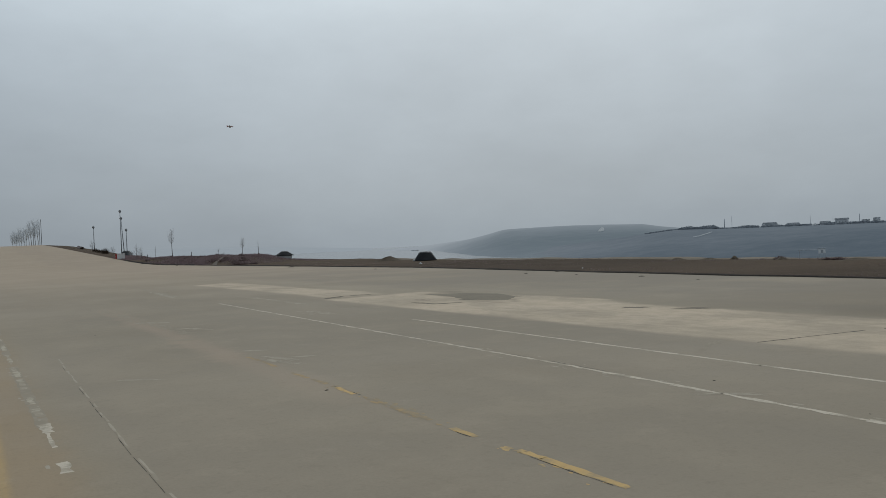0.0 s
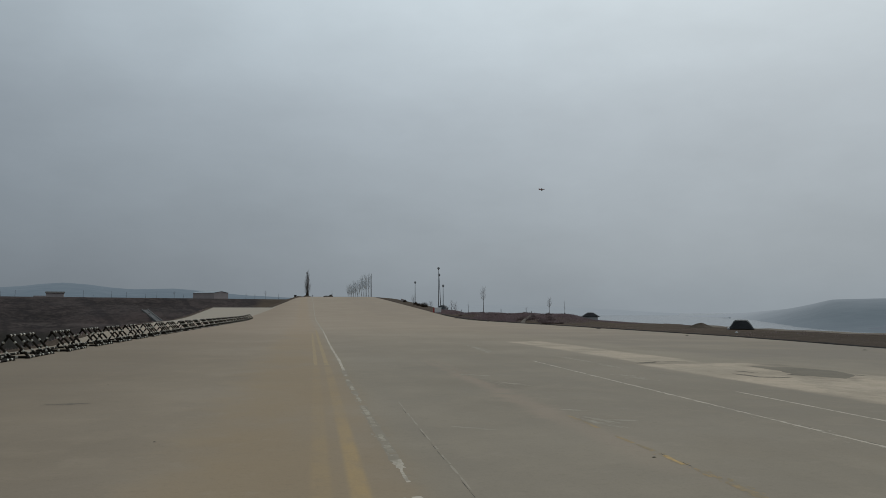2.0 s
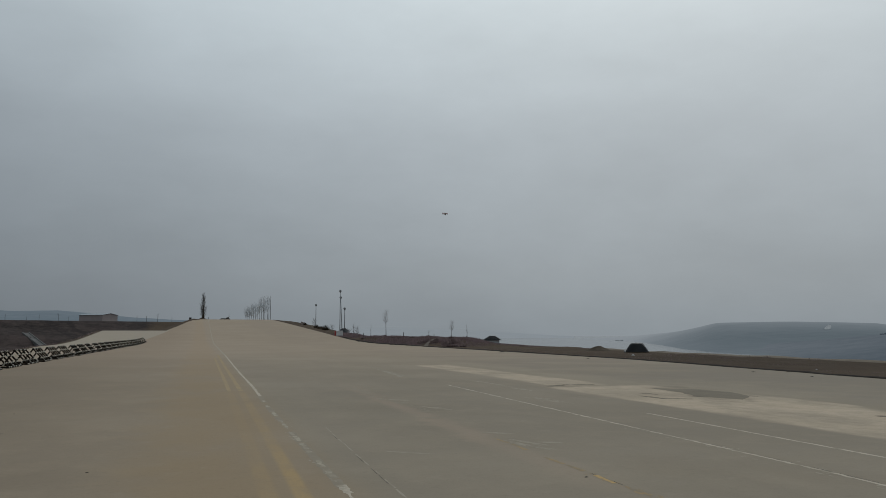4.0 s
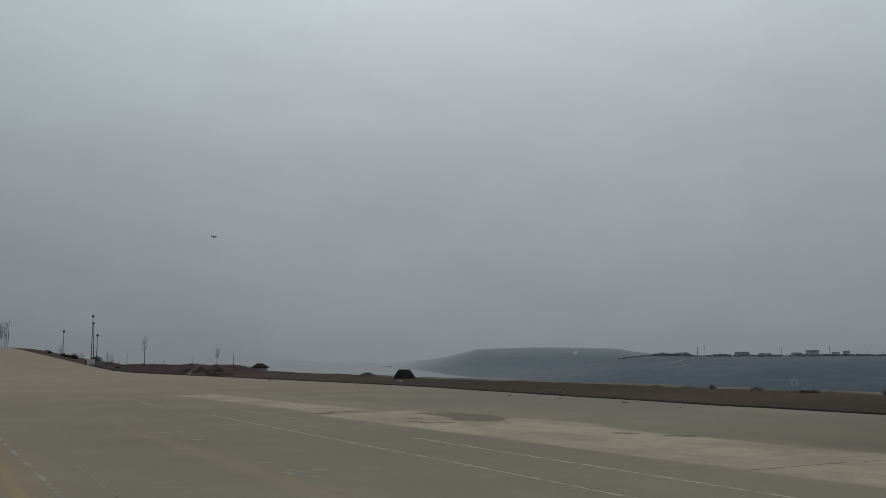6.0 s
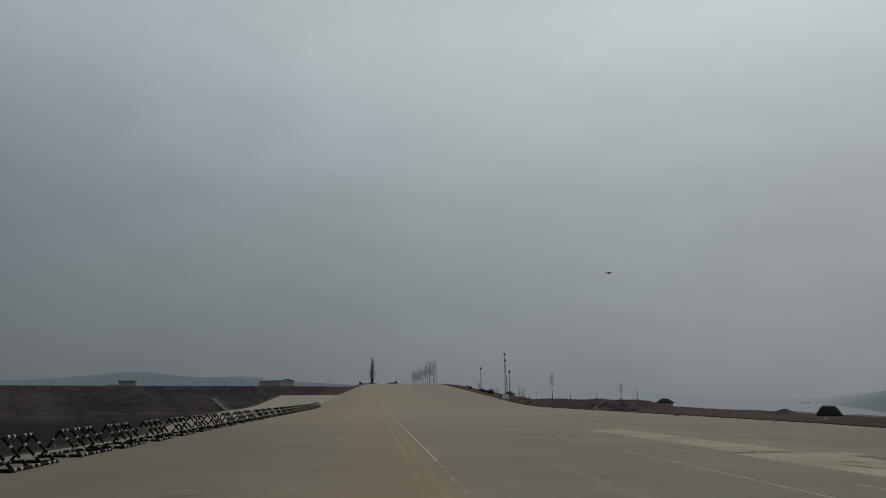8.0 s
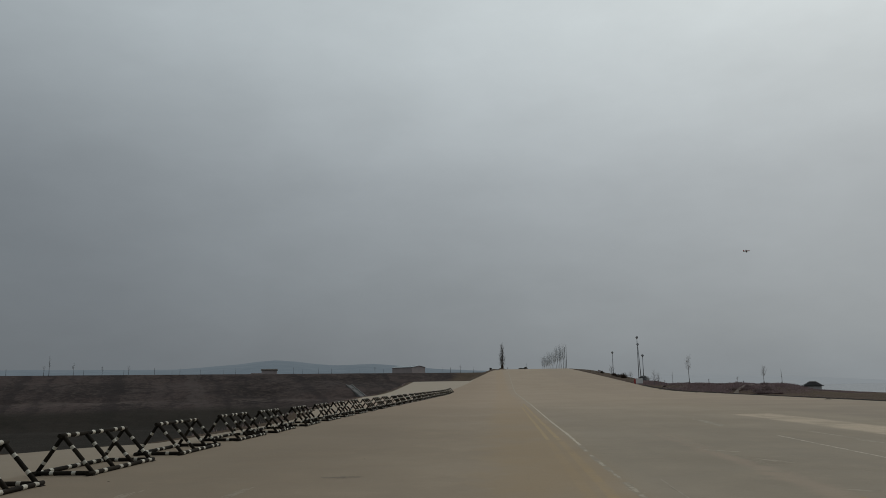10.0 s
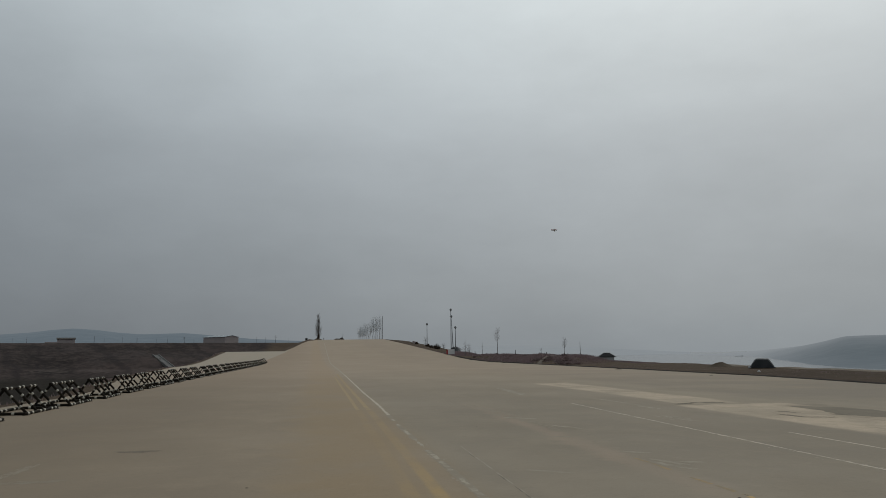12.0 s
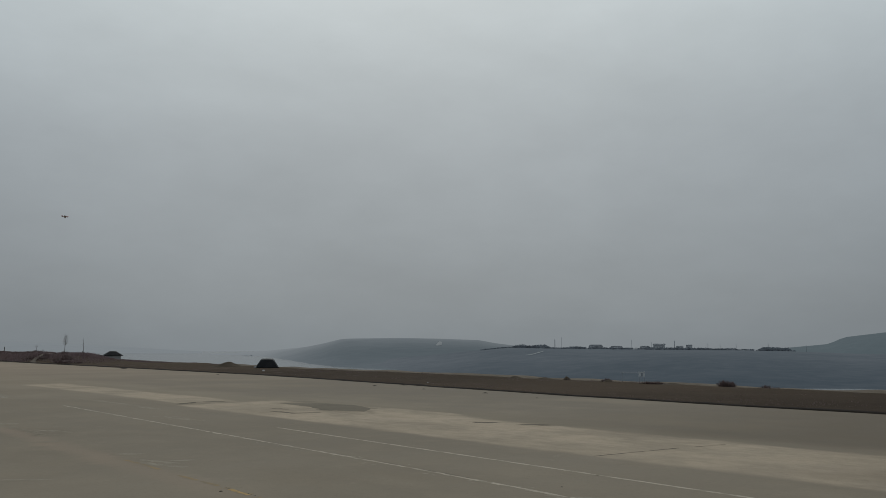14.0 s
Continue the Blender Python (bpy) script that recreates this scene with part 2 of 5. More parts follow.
    # the side towards the barriers is stained with earth
    stain = n.remap(n.math("ADD", x, n.math("MULTIPLY", n.math("SUBTRACT", blot, 0.5), 6.0)), 0.4, -6.5)
    base = n.mix(n.math("MULTIPLY", stain, 0.5), base, (0.166, 0.128, 0.087))
    # haze and grazing light on the slabs up the rise, put into their colour
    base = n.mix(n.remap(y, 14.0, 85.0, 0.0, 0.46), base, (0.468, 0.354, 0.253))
    # greyer, paler apron beyond the barriers
    verge = n.remap(n.math("ADD", x, n.math("MULTIPLY", n.remap(y, 130.0, 205.0, 0.0, -3.0), 1.0)), -9.35, -9.65)
    base = n.mix(n.math("MULTIPLY", verge, n.remap(y, 70.0, 130.0, 0.2, 0.55)), base, (0.432, 0.392, 0.320))
    pit = n.noise(13.0, 5, 0.7)
    base = n.mix(n.math("MULTIPLY", n.remap(pit, 0.5, 0.72), 0.16), base, (0.145, 0.117, 0.081))
    fine = n.remap(grain, 0.3, 0.7)
    base = n.mix(n.math("MULTIPLY", fine, 0.10), base, (0.153, 0.123, 0.091))
    return n.done(base, n.math("ADD", grain, n.math("MULTIPLY", mott, 2.0)), 0.22, 0.012, n.remap(mott, 0.3, 0.7, 0.84, 0.96))


def soil_material():
    n = Nodes("bare_earth", 1.0)
    n.bsdf.inputs["Specular IOR Level"].default_value = 0.08
    x, y, z = n.xyz()
    a = n.noise(0.035, 5, 0.6)
    b = n.noise(0.4, 6, 0.65)
    c = n.noise(5.0, 5, 0.7)
    col = n.mix(n.remap(a, 0.35, 0.65), (0.075, 0.054, 0.038), (0.105, 0.076, 0.053))
    col = n.mix(n.math("MULTIPLY", n.remap(b, 0.45, 0.7), 0.55), col, (0.108, 0.082, 0.058))
    col = n.mix(n.math("MULTIPLY", n.remap(c, 0.4, 0.75), 0.4), col, (0.027, 0.022, 0.018))
    col = n.mix(n.math("MULTIPLY", n.remap(n.math("ADD", y, n.math("MULTIPLY", a, 12.0)), 30.0, 8.0), 0.45), col, (0.032, 0.022, 0.015))
    # valley and embankment: dark winter grass, with paler cut benches
    veg = n.mix(n.remap(n.noise(0.02, 5, 0.65, n.scaled(1, 1, 4)), 0.35, 0.65), (0.023, 0.019, 0.018), (0.068, 0.051, 0.047))
    bench = n.noise(0.09, 6, 0.7, n.scaled(0.55, 0.6, 4))
    veg = n.mix(n.math("MULTIPLY", n.remap(bench, 0.5, 0.68), 0.7), veg, (0.078, 0.062, 0.058))
    patch = n.noise(0.06, 6, 0.7, n.scaled(1, 0.4, 3))
    veg = n.mix(n.math("MULTIPLY", n.remap(patch, 0.5, 0.62), 0.6), veg, (0.066, 0.052, 0.049))
    veg = n.mix(n.math("MULTIPLY", n.remap(b, 0.42, 0.62), 0.45), veg, (0.091, 0.069, 0.061))
    veg = n.mix(n.math("MULTIPLY", n.remap(n.noise(0.22, 6, 0.75, n.scaled(1, 0.6, 2)), 0.48, 0.64), 0.6), veg, (0.028, 0.023, 0.021))
    # broken pale clay along the bench, darker towards the valley floor below it
    clay = n.math("MULTIPLY", band(n, n.math("ADD", z, n.math("MULTIPLY", b, 1.6)), -4.6, -3.2, 0.5), n.remap(n.noise(0.05, 5, 0.7), 0.46, 0.6))
    veg = n.mix(n.math("MULTIPLY", clay, 0.45), veg, (0.125, 0.102, 0.09))
    # shaded and lit sides of gullies slantwise down the slope, put into the colour
    slant = n.noise(1.0, 4, 0.6, n.math("ADD", n.math("MULTIPLY_ADD", x, 0.045, n.math("MULTIPLY", y, 0.02)), n.math("MULTIPLY", patch, 0.9)))
    veg = n.mix(n.math("MULTIPLY", n.remap(slant, 0.50, 0.62), 0.6), veg, (0.024, 0.020, 0.020))
    veg = n.mix(n.math("MULTIPLY", n.remap(slant, 0.44, 0.34), 0.45), veg, (0.088, 0.072, 0.067))
    veg = n.mix(n.math("MULTIPLY", n.remap(n.math("ADD", z, n.math("MULTIPLY", patch, 2.0)), -5.0, -8.0), 0.8), veg, (0.021, 0.019, 0.014))
    col = n.mix(n.remap(n.math("ADD", x, n.math("MULTIPLY", a, 16.0)), -14.0, -22.0), col, veg)
    return n.done(col, n.math("ADD", n.math("MULTIPLY", b, 2.0), c), 0.5, 0.12)


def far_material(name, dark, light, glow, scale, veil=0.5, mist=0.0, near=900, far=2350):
    """Wooded slopes seen through kilometres of air; that haze is put in as emission."""
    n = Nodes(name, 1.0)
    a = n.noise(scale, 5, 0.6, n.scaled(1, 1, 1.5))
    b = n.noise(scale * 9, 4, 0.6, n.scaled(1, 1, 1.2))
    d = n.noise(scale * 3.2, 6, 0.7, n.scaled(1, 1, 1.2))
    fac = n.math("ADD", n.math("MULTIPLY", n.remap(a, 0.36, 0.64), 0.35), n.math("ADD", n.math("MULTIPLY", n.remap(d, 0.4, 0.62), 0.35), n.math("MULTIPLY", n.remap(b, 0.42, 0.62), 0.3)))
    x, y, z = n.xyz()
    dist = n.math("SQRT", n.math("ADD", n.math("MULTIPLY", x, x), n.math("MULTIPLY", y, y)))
    # the haze grows with distance as the slope's own emission
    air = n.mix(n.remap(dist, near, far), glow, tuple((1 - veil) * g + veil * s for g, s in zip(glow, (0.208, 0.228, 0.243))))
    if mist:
        # pale mist low over the water, also put into the emission
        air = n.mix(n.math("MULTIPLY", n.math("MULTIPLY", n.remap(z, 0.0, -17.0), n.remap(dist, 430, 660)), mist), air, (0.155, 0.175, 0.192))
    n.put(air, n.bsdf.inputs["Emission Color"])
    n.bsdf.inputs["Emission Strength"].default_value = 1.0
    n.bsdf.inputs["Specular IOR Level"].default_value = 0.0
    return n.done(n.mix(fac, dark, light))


def paint_material(name, colour, under, wear):
    n = Nodes(name, 0.9)
    n.bsdf.inputs["Specular IOR Level"].default_value = 0.12
    a = n.remap(n.noise(3.0, 6, 0.7), wear - 0.06, wear + 0.1)
    b = n.remap(n.noise(22.0, 4, 0.7), 0.35, 0.75)
    col = n.mix(n.math("MULTIPLY", a, 0.8), colour, under)
    return n.done(n.mix(n.math("MULTIPLY", b, 0.25), col, under), b, 0.3, 0.003)


def water_material():
    n = Nodes("river_water", 0.12)
    w = n.noise(0.25, 4, 0.6, n.scaled(1, 1, 1))
    n.bsdf.inputs["IOR"].default_value = 1.33
    return n.done((0.10, 0.115, 0.12), w, 0.25, 0.2)


M_CONC = concrete_material()
M_SOIL = soil_material()
M_WATER = water_material()
M_WHITE = paint_material("worn_white_line", (0.575, 0.508, 0.41), (0.315, 0.27, 0.205), 0.52)
M_WHITE_FAINT = paint_material("faded_white_line", (0.395, 0.345, 0.272), (0.295, 0.255, 0.195), 0.50)
M_WHITE_WORN = paint_material("broken_white_line", (0.455, 0.398, 0.31), (0.30, 0.258, 0.195), 0.50)
M_WHITE_GHOST = paint_material("ghost_white_line", (0.320, 0.276, 0.212), (0.285, 0.243, 0.184), 0.50)
M_YELLOW = paint_material("worn_yellow_line", (0.56, 0.38, 0.165), (0.33, 0.265, 0.175), 0.50)
M_YELLOW_FAR = paint_material("ochre_line", (0.42, 0.315, 0.185), (0.32, 0.258, 0.178), 0.52)
M_YELLOW_FAINT = paint_material("faded_yellow_line", (0.40, 0.288, 0.155), (0.28, 0.236, 0.170), 0.48)
M_CRACK = plain("joint_tar", (0.026, 0.024, 0.021), (0.06, 0.054, 0.047), 5, 0.9)
M_PIPE = plain("dark_painted_pipe", (0.010, 0.009, 0.007), (0.030, 0.023, 0.016), 8, 0.86)
M_BANDW = plain("cream_band_paint", (0.58, 0.55, 0.46), (0.38, 0.355, 0.295), 8, 0.6)
# the far slopes emit the blue of the haze in front of them
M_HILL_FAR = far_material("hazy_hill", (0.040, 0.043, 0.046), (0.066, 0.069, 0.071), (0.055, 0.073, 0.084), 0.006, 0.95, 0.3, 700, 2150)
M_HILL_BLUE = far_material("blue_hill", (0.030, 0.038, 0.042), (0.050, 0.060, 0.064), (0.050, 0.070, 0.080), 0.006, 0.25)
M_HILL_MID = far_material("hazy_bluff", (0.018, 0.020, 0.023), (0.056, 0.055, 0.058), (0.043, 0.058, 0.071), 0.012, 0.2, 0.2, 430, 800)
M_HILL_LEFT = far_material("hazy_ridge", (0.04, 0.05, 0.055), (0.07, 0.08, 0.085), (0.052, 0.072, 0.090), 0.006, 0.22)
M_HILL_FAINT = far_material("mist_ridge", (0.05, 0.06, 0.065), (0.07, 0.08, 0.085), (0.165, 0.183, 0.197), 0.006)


# ---------------------------------------------------------------- building helpers
def mesh_of(name, bm, *mats, smooth=False):
    me = bpy.data.meshes.new(name)
    bm.normal_update()
    bm.to_mesh(me)
    bm.free()
    for m in mats:
        me.materials.append(m)
    if smooth:
        for p in me.polygons:
            p.use_smooth = True
    return me


def thing(name, label, category, group="", at=None):
    ob = new(name)
    ob.empty_display_size = 0.2
    if at is not None:
        ob.matrix_basis = at
    return tagged(ob, label, category, group)


def part(name, bm, mats, parent, label="", smooth=False):
    if not isinstance(mats, (tuple, list)):
        mats = (mats,)
    ob = new(name, mesh_of(name, bm, *mats, smooth=smooth))
    ob.parent = parent
    return tagged(ob, label)


def lone(name, bm, mats, label, category, group="", kind="", at=None, smooth=False):
    if not isinstance(mats, (tuple, list)):
        mats = (mats,)
    ob = new(name, mesh_of(name, bm, *mats, smooth=smooth))
    if at is not None:
        ob.matrix_basis = at
    return tagged(ob, label, category, group, kind)


def structure(name, bm, mats, label, category, smooth=False):
    return lone(name, bm, mats, label, category, kind="structure", smooth=smooth)


def box(bm, x0, x1, y0, y1, z0, z1, bev=0.0, mat=0):
    r = bmesh.ops.create_cube(bm, size=1.0)
    for v in r["verts"]:
        v.co = ((x0 + x1) / 2 + v.co.x * (x1 - x0), (y0 + y1) / 2 + v.co.y * (y1 - y0), (z0 + z1) / 2 + v.co.z * (z1 - z0))
    faces = {f for v in r["verts"] for f in v.link_faces}
    for f in faces:
        f.material_index = mat
    if bev:
        edges = {e for f in faces for e in f.edges}
        bmesh.ops.bevel(bm, geom=list(edges), offset=bev, segments=2, affect="EDGES", profile=0.6)


def ring(bm, centre, u, v, r, n):
    return [bm.verts.new(centre + (u * math.cos(2 * math.pi * k / n) + v * math.sin(2 * math.pi * k / n)) * r) for k in range(n)]


def tube(bm, path, radii, n=8, mats=None, caps=True):
    """A round tube through the points of path; mats gives each stretch its material slot."""
    path = [Vector(p) for p in path]
    rings = []
    d0 = (path[-1] - path[0]).normalized()
    u = d0.orthogonal().normalized()
    for i, p in enumerate(path):
        d = (path[min(i + 1, len(path) - 1)] - path[max(i - 1, 0)]).normalized()
        u = (u - d * u.dot(d)).normalized()
        rings.append(ring(bm, p, u, d.cross(u), radii[i], n))
    for i in range(len(rings) - 1):
        for k in range(n):
            f = bm.faces.new((rings[i][k], rings[i][(k + 1) % n], rings[i + 1][(k + 1) % n], rings[i + 1][k]))
            f.smooth = True
            if mats:
                f.material_index = mats[i]
    if caps:
        bm.faces.new(rings[0][::-1]).material_index = mats[0] if mats else 0
        bm.faces.new(rings[-1]).material_index = mats[-1] if mats else 0


def lerp_table(v, table):
    if v <= table[0][0]:
        return table[0][1]
    for (a, p), (b, q) in zip(table, table[1:]):
        if v <= b:
            return p + (q - p) * (v - a) / (b - a)
    return table[-1][1]


def smooth01(v):
    v = min(1.0, max(0.0, v))
    return v * v * (3 - 2 * v)


# ---------------------------------------------------------------- the lie of the land
LEFT_EDGE = ((-400, -13.0), (18, -13.2), (21.6, -12.9), (22.8, -10.7), (25, -10.4), (35, -10.1), (41, -10.5), (60, -13.6), (113, -19.0), (200, -20.8))
RAMP_LEFT = ((140, -7.6), (170, -7.5), (204, -6.9), (237, -5.3), (278, -3.6), (320, -1.3), (340, -0.6), (900, 10.0))
RIGHT_EDGE = ((-400, 22.4), (10, 22.4), (17, 22.6), (26, 23.6), (44.5, 25.7), (67, 26.2), (110, 26.9), (150, 27.5), (170, 27.6), (235, 28.0), (310, 28.0), (330, 27.3), (900, 42.0))
SHELF_EDGE = ((-400, 36.3), (15, 36.3), (30, 37.2), (65, 39.6), (118, 47.5), (200, 62.0), (330, 70.0), (900, 90.0))
FLOOR, WATER = -14.0, -15.0


def ramp(y):
    """Height of the runway: level, then a rise to a crest."""
    if y < 120:
        return 0.0
    if y < 160:
        return 0.038 * (y - 120) ** 2 / 80
    if y < 318:
        return 0.038 * (y - 140)
    if y < 350:
        t = (y - 318) / 32
        return 6.764 + 0.038 * 32 * (t - t * t / 2) - 0.3 * t * t * t
    return 7.07 - 0.004 * (y - 350)


def left_edge(y):
    return lerp_table(y, LEFT_EDGE) if y <= 200 else lerp_table(y, RAMP_LEFT)


def emb_top_y(x):
    return 500 + 0.38 * x if x > -600 else 272.0


def ground_z(x, y):
    lx, rx = left_edge(y), lerp_table(y, RIGHT_EDGE)
    rz = ramp(y)
    n1 = noise.noise((x * 0.03, y * 0.03, 0.0))
    n2 = noise.noise((x * 0.25, y * 0.25, 3.0))
    if lx <= x <= rx:
        return rz - 0.3
    if x < lx:
        d = lx - x
        side = rz - 0.02 + (0.3 * smooth01(d / 0.8) if y > 205 else 0.0) - 0.55 * max(0.0, d - 1.2) + 0.35 * n1 * min(1, d / 4)
        low = max(side, FLOOR + 0.8 * n1 + 0.3 * n2)
        ty = emb_top_y(x)
        top = 8.3 + 0.8 * min(1.2, -x / 237) if x < 0 else 8.3
        k = (y - (ty - 140)) / 140
        if k >= 1:
            emb = top - 0.002 * (y - ty)
        else:
            emb = FLOOR + (top - FLOOR) * max(0.0, k) + (1.3 * n1 + 0.4 * n2 - 2.6 * abs(noise.noise(((x + 70 * k) * 0.024, k * 1.1, 11.0))) - 0.9 * abs(noise.noise(((x + 40 * k) * 0.09, k * 2.0, 4.0)))) * (1 if k > 0 else 0) * min(1, (1 - k) * 5)
            if 0.42 < k < 0.50:
                emb = min(emb, FLOOR + (top - FLOOR) * 0.42 + 0.5 * n2)
        return max(low, emb) if y > 120 else low
    d = x - rx
    sx = lerp_table(y, SHELF_EDGE) + 1.5 * noise.noise((x * 0.02, y * 0.05, 9.0))
    z = rz + 0.12 * smooth01(d / 1.2) * smooth01((y - 150) / 40) - 0.08 * min(d, 8) * min(1, rz) - (0.25 * max(0, d - 8) if y > 140 else 0) - 0.06 + 0.05 * n2 * min(1, d)
    # bank of dug earth with dry scrub on it
    by = smooth01((y - 90) / 20) * (1 - smooth01((y - 140) / 35))
    bx = smooth01((d - 0.3) / (5 if y < 100 else 4)) * (1 - smooth01((d - 9) / 5))
    z += by * bx * (0.95 + 0.14 * n1 + 0.06 * n2)
    if x > sx:
        z -= 0.5 * (x - sx)
    if y > 420:
        z -= 0.03 * (y - 420)
    return max(-18.0, z)


def axis(*spans):
    vals = []
    for a, b, step in spans:
        k = max(1, int(round((b - a) / step)))
        vals += [a + (b - a) * i / k for i in range(k)]
    return vals + [spans[-1][1]]


def sheet(xs, ys, zf):
    verts = [(x, y, zf(x, y)) for y in ys for x in xs]
    nx = len(xs)
    faces = [(j * nx + i, j * nx + i + 1, (j + 1) * nx + i + 1, (j + 1) * nx + i) for j in range(len(ys) - 1) for i in range(nx - 1)]
    me = bpy.data.meshes.new("sheet")
    me.from_pydata(verts, [], faces)
    for p in me.polygons:
        p.use_smooth = True
    return me


g_xs = axis((-3000, -600, 200), (-600, -120, 12), (-120, -30, 4), (-30, -2, 1.0), (-2, 20, 6), (20, 50, 1.0), (50, 120, 4), (120, 600, 60), (600, 3000, 300))
g_ys = axis((-600, -60, 60), (-60, 0, 8), (0, 130, 1.6), (130, 360, 3.5), (360, 560, 7), (560, 1000, 40), (1000, 4200, 400))
me = sheet(g_xs, g_ys, ground_z)
me.name = "ground"
me.materials.append(M_SOIL)
tagged(new("ground", me), "dark brown bare winter earth with dry scrub", "ground", kind="structure")

me = sheet(axis((-200, 4200, 400)), axis((-600, 4600, 400)), lambda x, y: WATER)
me.name = "water"
me.materials.append(M_WATER)
tagged(new("water", me), "pale still river under mist", "water", kind="structure")


def runway_sheet():
    """The concrete: a main sheet and the side strip beside it, with edges that drop to the soil."""
    bm = bmesh.new()

    def strip(y0, y1, step, lf, rf, cols):
        prev = None
        k = int((y1 - y0) / step)
        for i in range(k + 1):
            y = y0 + (y1 - y0) * i / k
            wl, wr = 0.25 * noise.noise((0.0, y * 0.4, 5.0)), 0.2 * noise.noise((7.0, y * 0.4, 5.0))
            a, b = lf(y) + wl, rf(y) + wr
            row = [bm.verts.new((a, y, ramp(y) - 0.4))]
            row += [bm.verts.new((a + (b - a) * j / cols, y, ramp(y))) for j in range(cols + 1)]
            row.append(bm.verts.new((b, y, ramp(y) - 0.4)))
            if prev:
                for j in range(len(row) - 1):
                    bm.faces.new((prev[j], prev[j + 1], row[j + 1], row[j]))
            prev = row

    strip(-400, 200, 2.0, left_edge, lambda y: lerp_table(y, RIGHT_EDGE), 24)
    strip(200.01, 520, 4.0, lambda y: lerp_table(y, RAMP_LEFT), lambda y: lerp_table(y, RIGHT_EDGE), 16)
    return bm


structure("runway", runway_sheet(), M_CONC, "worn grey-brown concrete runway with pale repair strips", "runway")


# ---------------------------------------------------------------- far country
class Hill:
    """A ridge round the viewer: shore, crest and height are tables over the azimuth in degrees."""

    def __init__(self, name, az0, az1, shore, crest, height, mat, label, back=400.0, rough=4.0, steps=150, rings=16):
        self.shore, self.crest, self.height, self.rough, self.back = shore, crest, height, rough, back
        bm = bmesh.new()
        prev = None
        for i in range(steps + 1):
            az = az0 + (az1 - az0) * i / steps
            s, c = lerp_table(az, shore), lerp_table(az, crest)
            row = []
            for k in range(rings + 4):
                r = s + (c - s) * k / rings if k <= rings else c + back * (k - rings) / 3
                row.append(bm.verts.new(self.point(az, r)))
            if prev:
                for j in range(len(row) - 1):
                    bm.faces.new((prev[j], prev[j + 1], row[j + 1], row[j])).smooth = True
            prev = row
        structure(name, bm, mat, label, "backdrop")

    def point(self, az, r):
        s, c, h = (lerp_table(az, q) for q in (self.shore, self.crest, self.height))
        x, y = r * math.sin(radians(az)), r * math.cos(radians(az))
        if r <= c:
            u = (r - s) / (c - s)
            z = -17 + (h + 17) * (smooth01(u) * 0.5 + 0.5 * u)
            amp = self.rough * (0.2 + 0.8 * math.sin(math.pi * max(0.0, min(1.0, u))))
        else:
            z, amp = h - 25 * (r - c) / self.back, self.rough * 0.2
        z += amp * noise.noise((x * 0.011, y * 0.011, 2.0)) + 0.35 * amp * noise.noise((x * 0.05, y * 0.05, 4.0))
        return x, y, z

    def top(self, az, behind):
        return self.point(az, lerp_table(az, self.crest) + behind)

    def seen(self, az, el):
        """Where the line of sight at that azimuth and elevation meets the slope."""
        s, c = lerp_table(az, self.shore), lerp_table(az, self.crest)
        for k in range(400):
            x, y, z = self.point(az, s + (c - s) * k / 400)
            if math.degrees(math.atan2(z - 1.6, math.hypot(x, y))) >= el:
                break
        return x, y, z


def zel(dist, el):
    return 1.6 + dist * math.tan(radians(el))


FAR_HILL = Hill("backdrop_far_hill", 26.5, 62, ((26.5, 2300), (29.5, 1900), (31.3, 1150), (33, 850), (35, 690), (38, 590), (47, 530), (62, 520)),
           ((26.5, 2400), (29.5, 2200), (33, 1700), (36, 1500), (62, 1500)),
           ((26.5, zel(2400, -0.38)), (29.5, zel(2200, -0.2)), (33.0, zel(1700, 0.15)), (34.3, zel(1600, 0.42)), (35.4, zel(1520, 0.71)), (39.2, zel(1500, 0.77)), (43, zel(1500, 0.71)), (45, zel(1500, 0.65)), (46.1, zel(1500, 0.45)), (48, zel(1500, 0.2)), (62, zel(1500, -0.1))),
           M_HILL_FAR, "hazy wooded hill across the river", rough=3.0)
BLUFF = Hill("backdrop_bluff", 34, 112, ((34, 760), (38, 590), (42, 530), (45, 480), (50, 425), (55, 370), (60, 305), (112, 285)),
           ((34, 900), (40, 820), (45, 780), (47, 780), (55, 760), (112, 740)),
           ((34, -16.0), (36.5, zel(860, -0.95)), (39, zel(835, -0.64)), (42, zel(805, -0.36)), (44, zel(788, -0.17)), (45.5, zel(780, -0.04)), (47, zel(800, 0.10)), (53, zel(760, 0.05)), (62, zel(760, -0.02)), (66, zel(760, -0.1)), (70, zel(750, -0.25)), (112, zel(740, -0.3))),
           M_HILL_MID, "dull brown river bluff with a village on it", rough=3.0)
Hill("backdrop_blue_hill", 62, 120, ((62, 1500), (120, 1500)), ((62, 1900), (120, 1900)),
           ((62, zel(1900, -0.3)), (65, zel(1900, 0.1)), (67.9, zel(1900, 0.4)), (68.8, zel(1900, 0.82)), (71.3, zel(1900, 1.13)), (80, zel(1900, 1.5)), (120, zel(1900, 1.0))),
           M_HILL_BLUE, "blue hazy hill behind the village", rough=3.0)
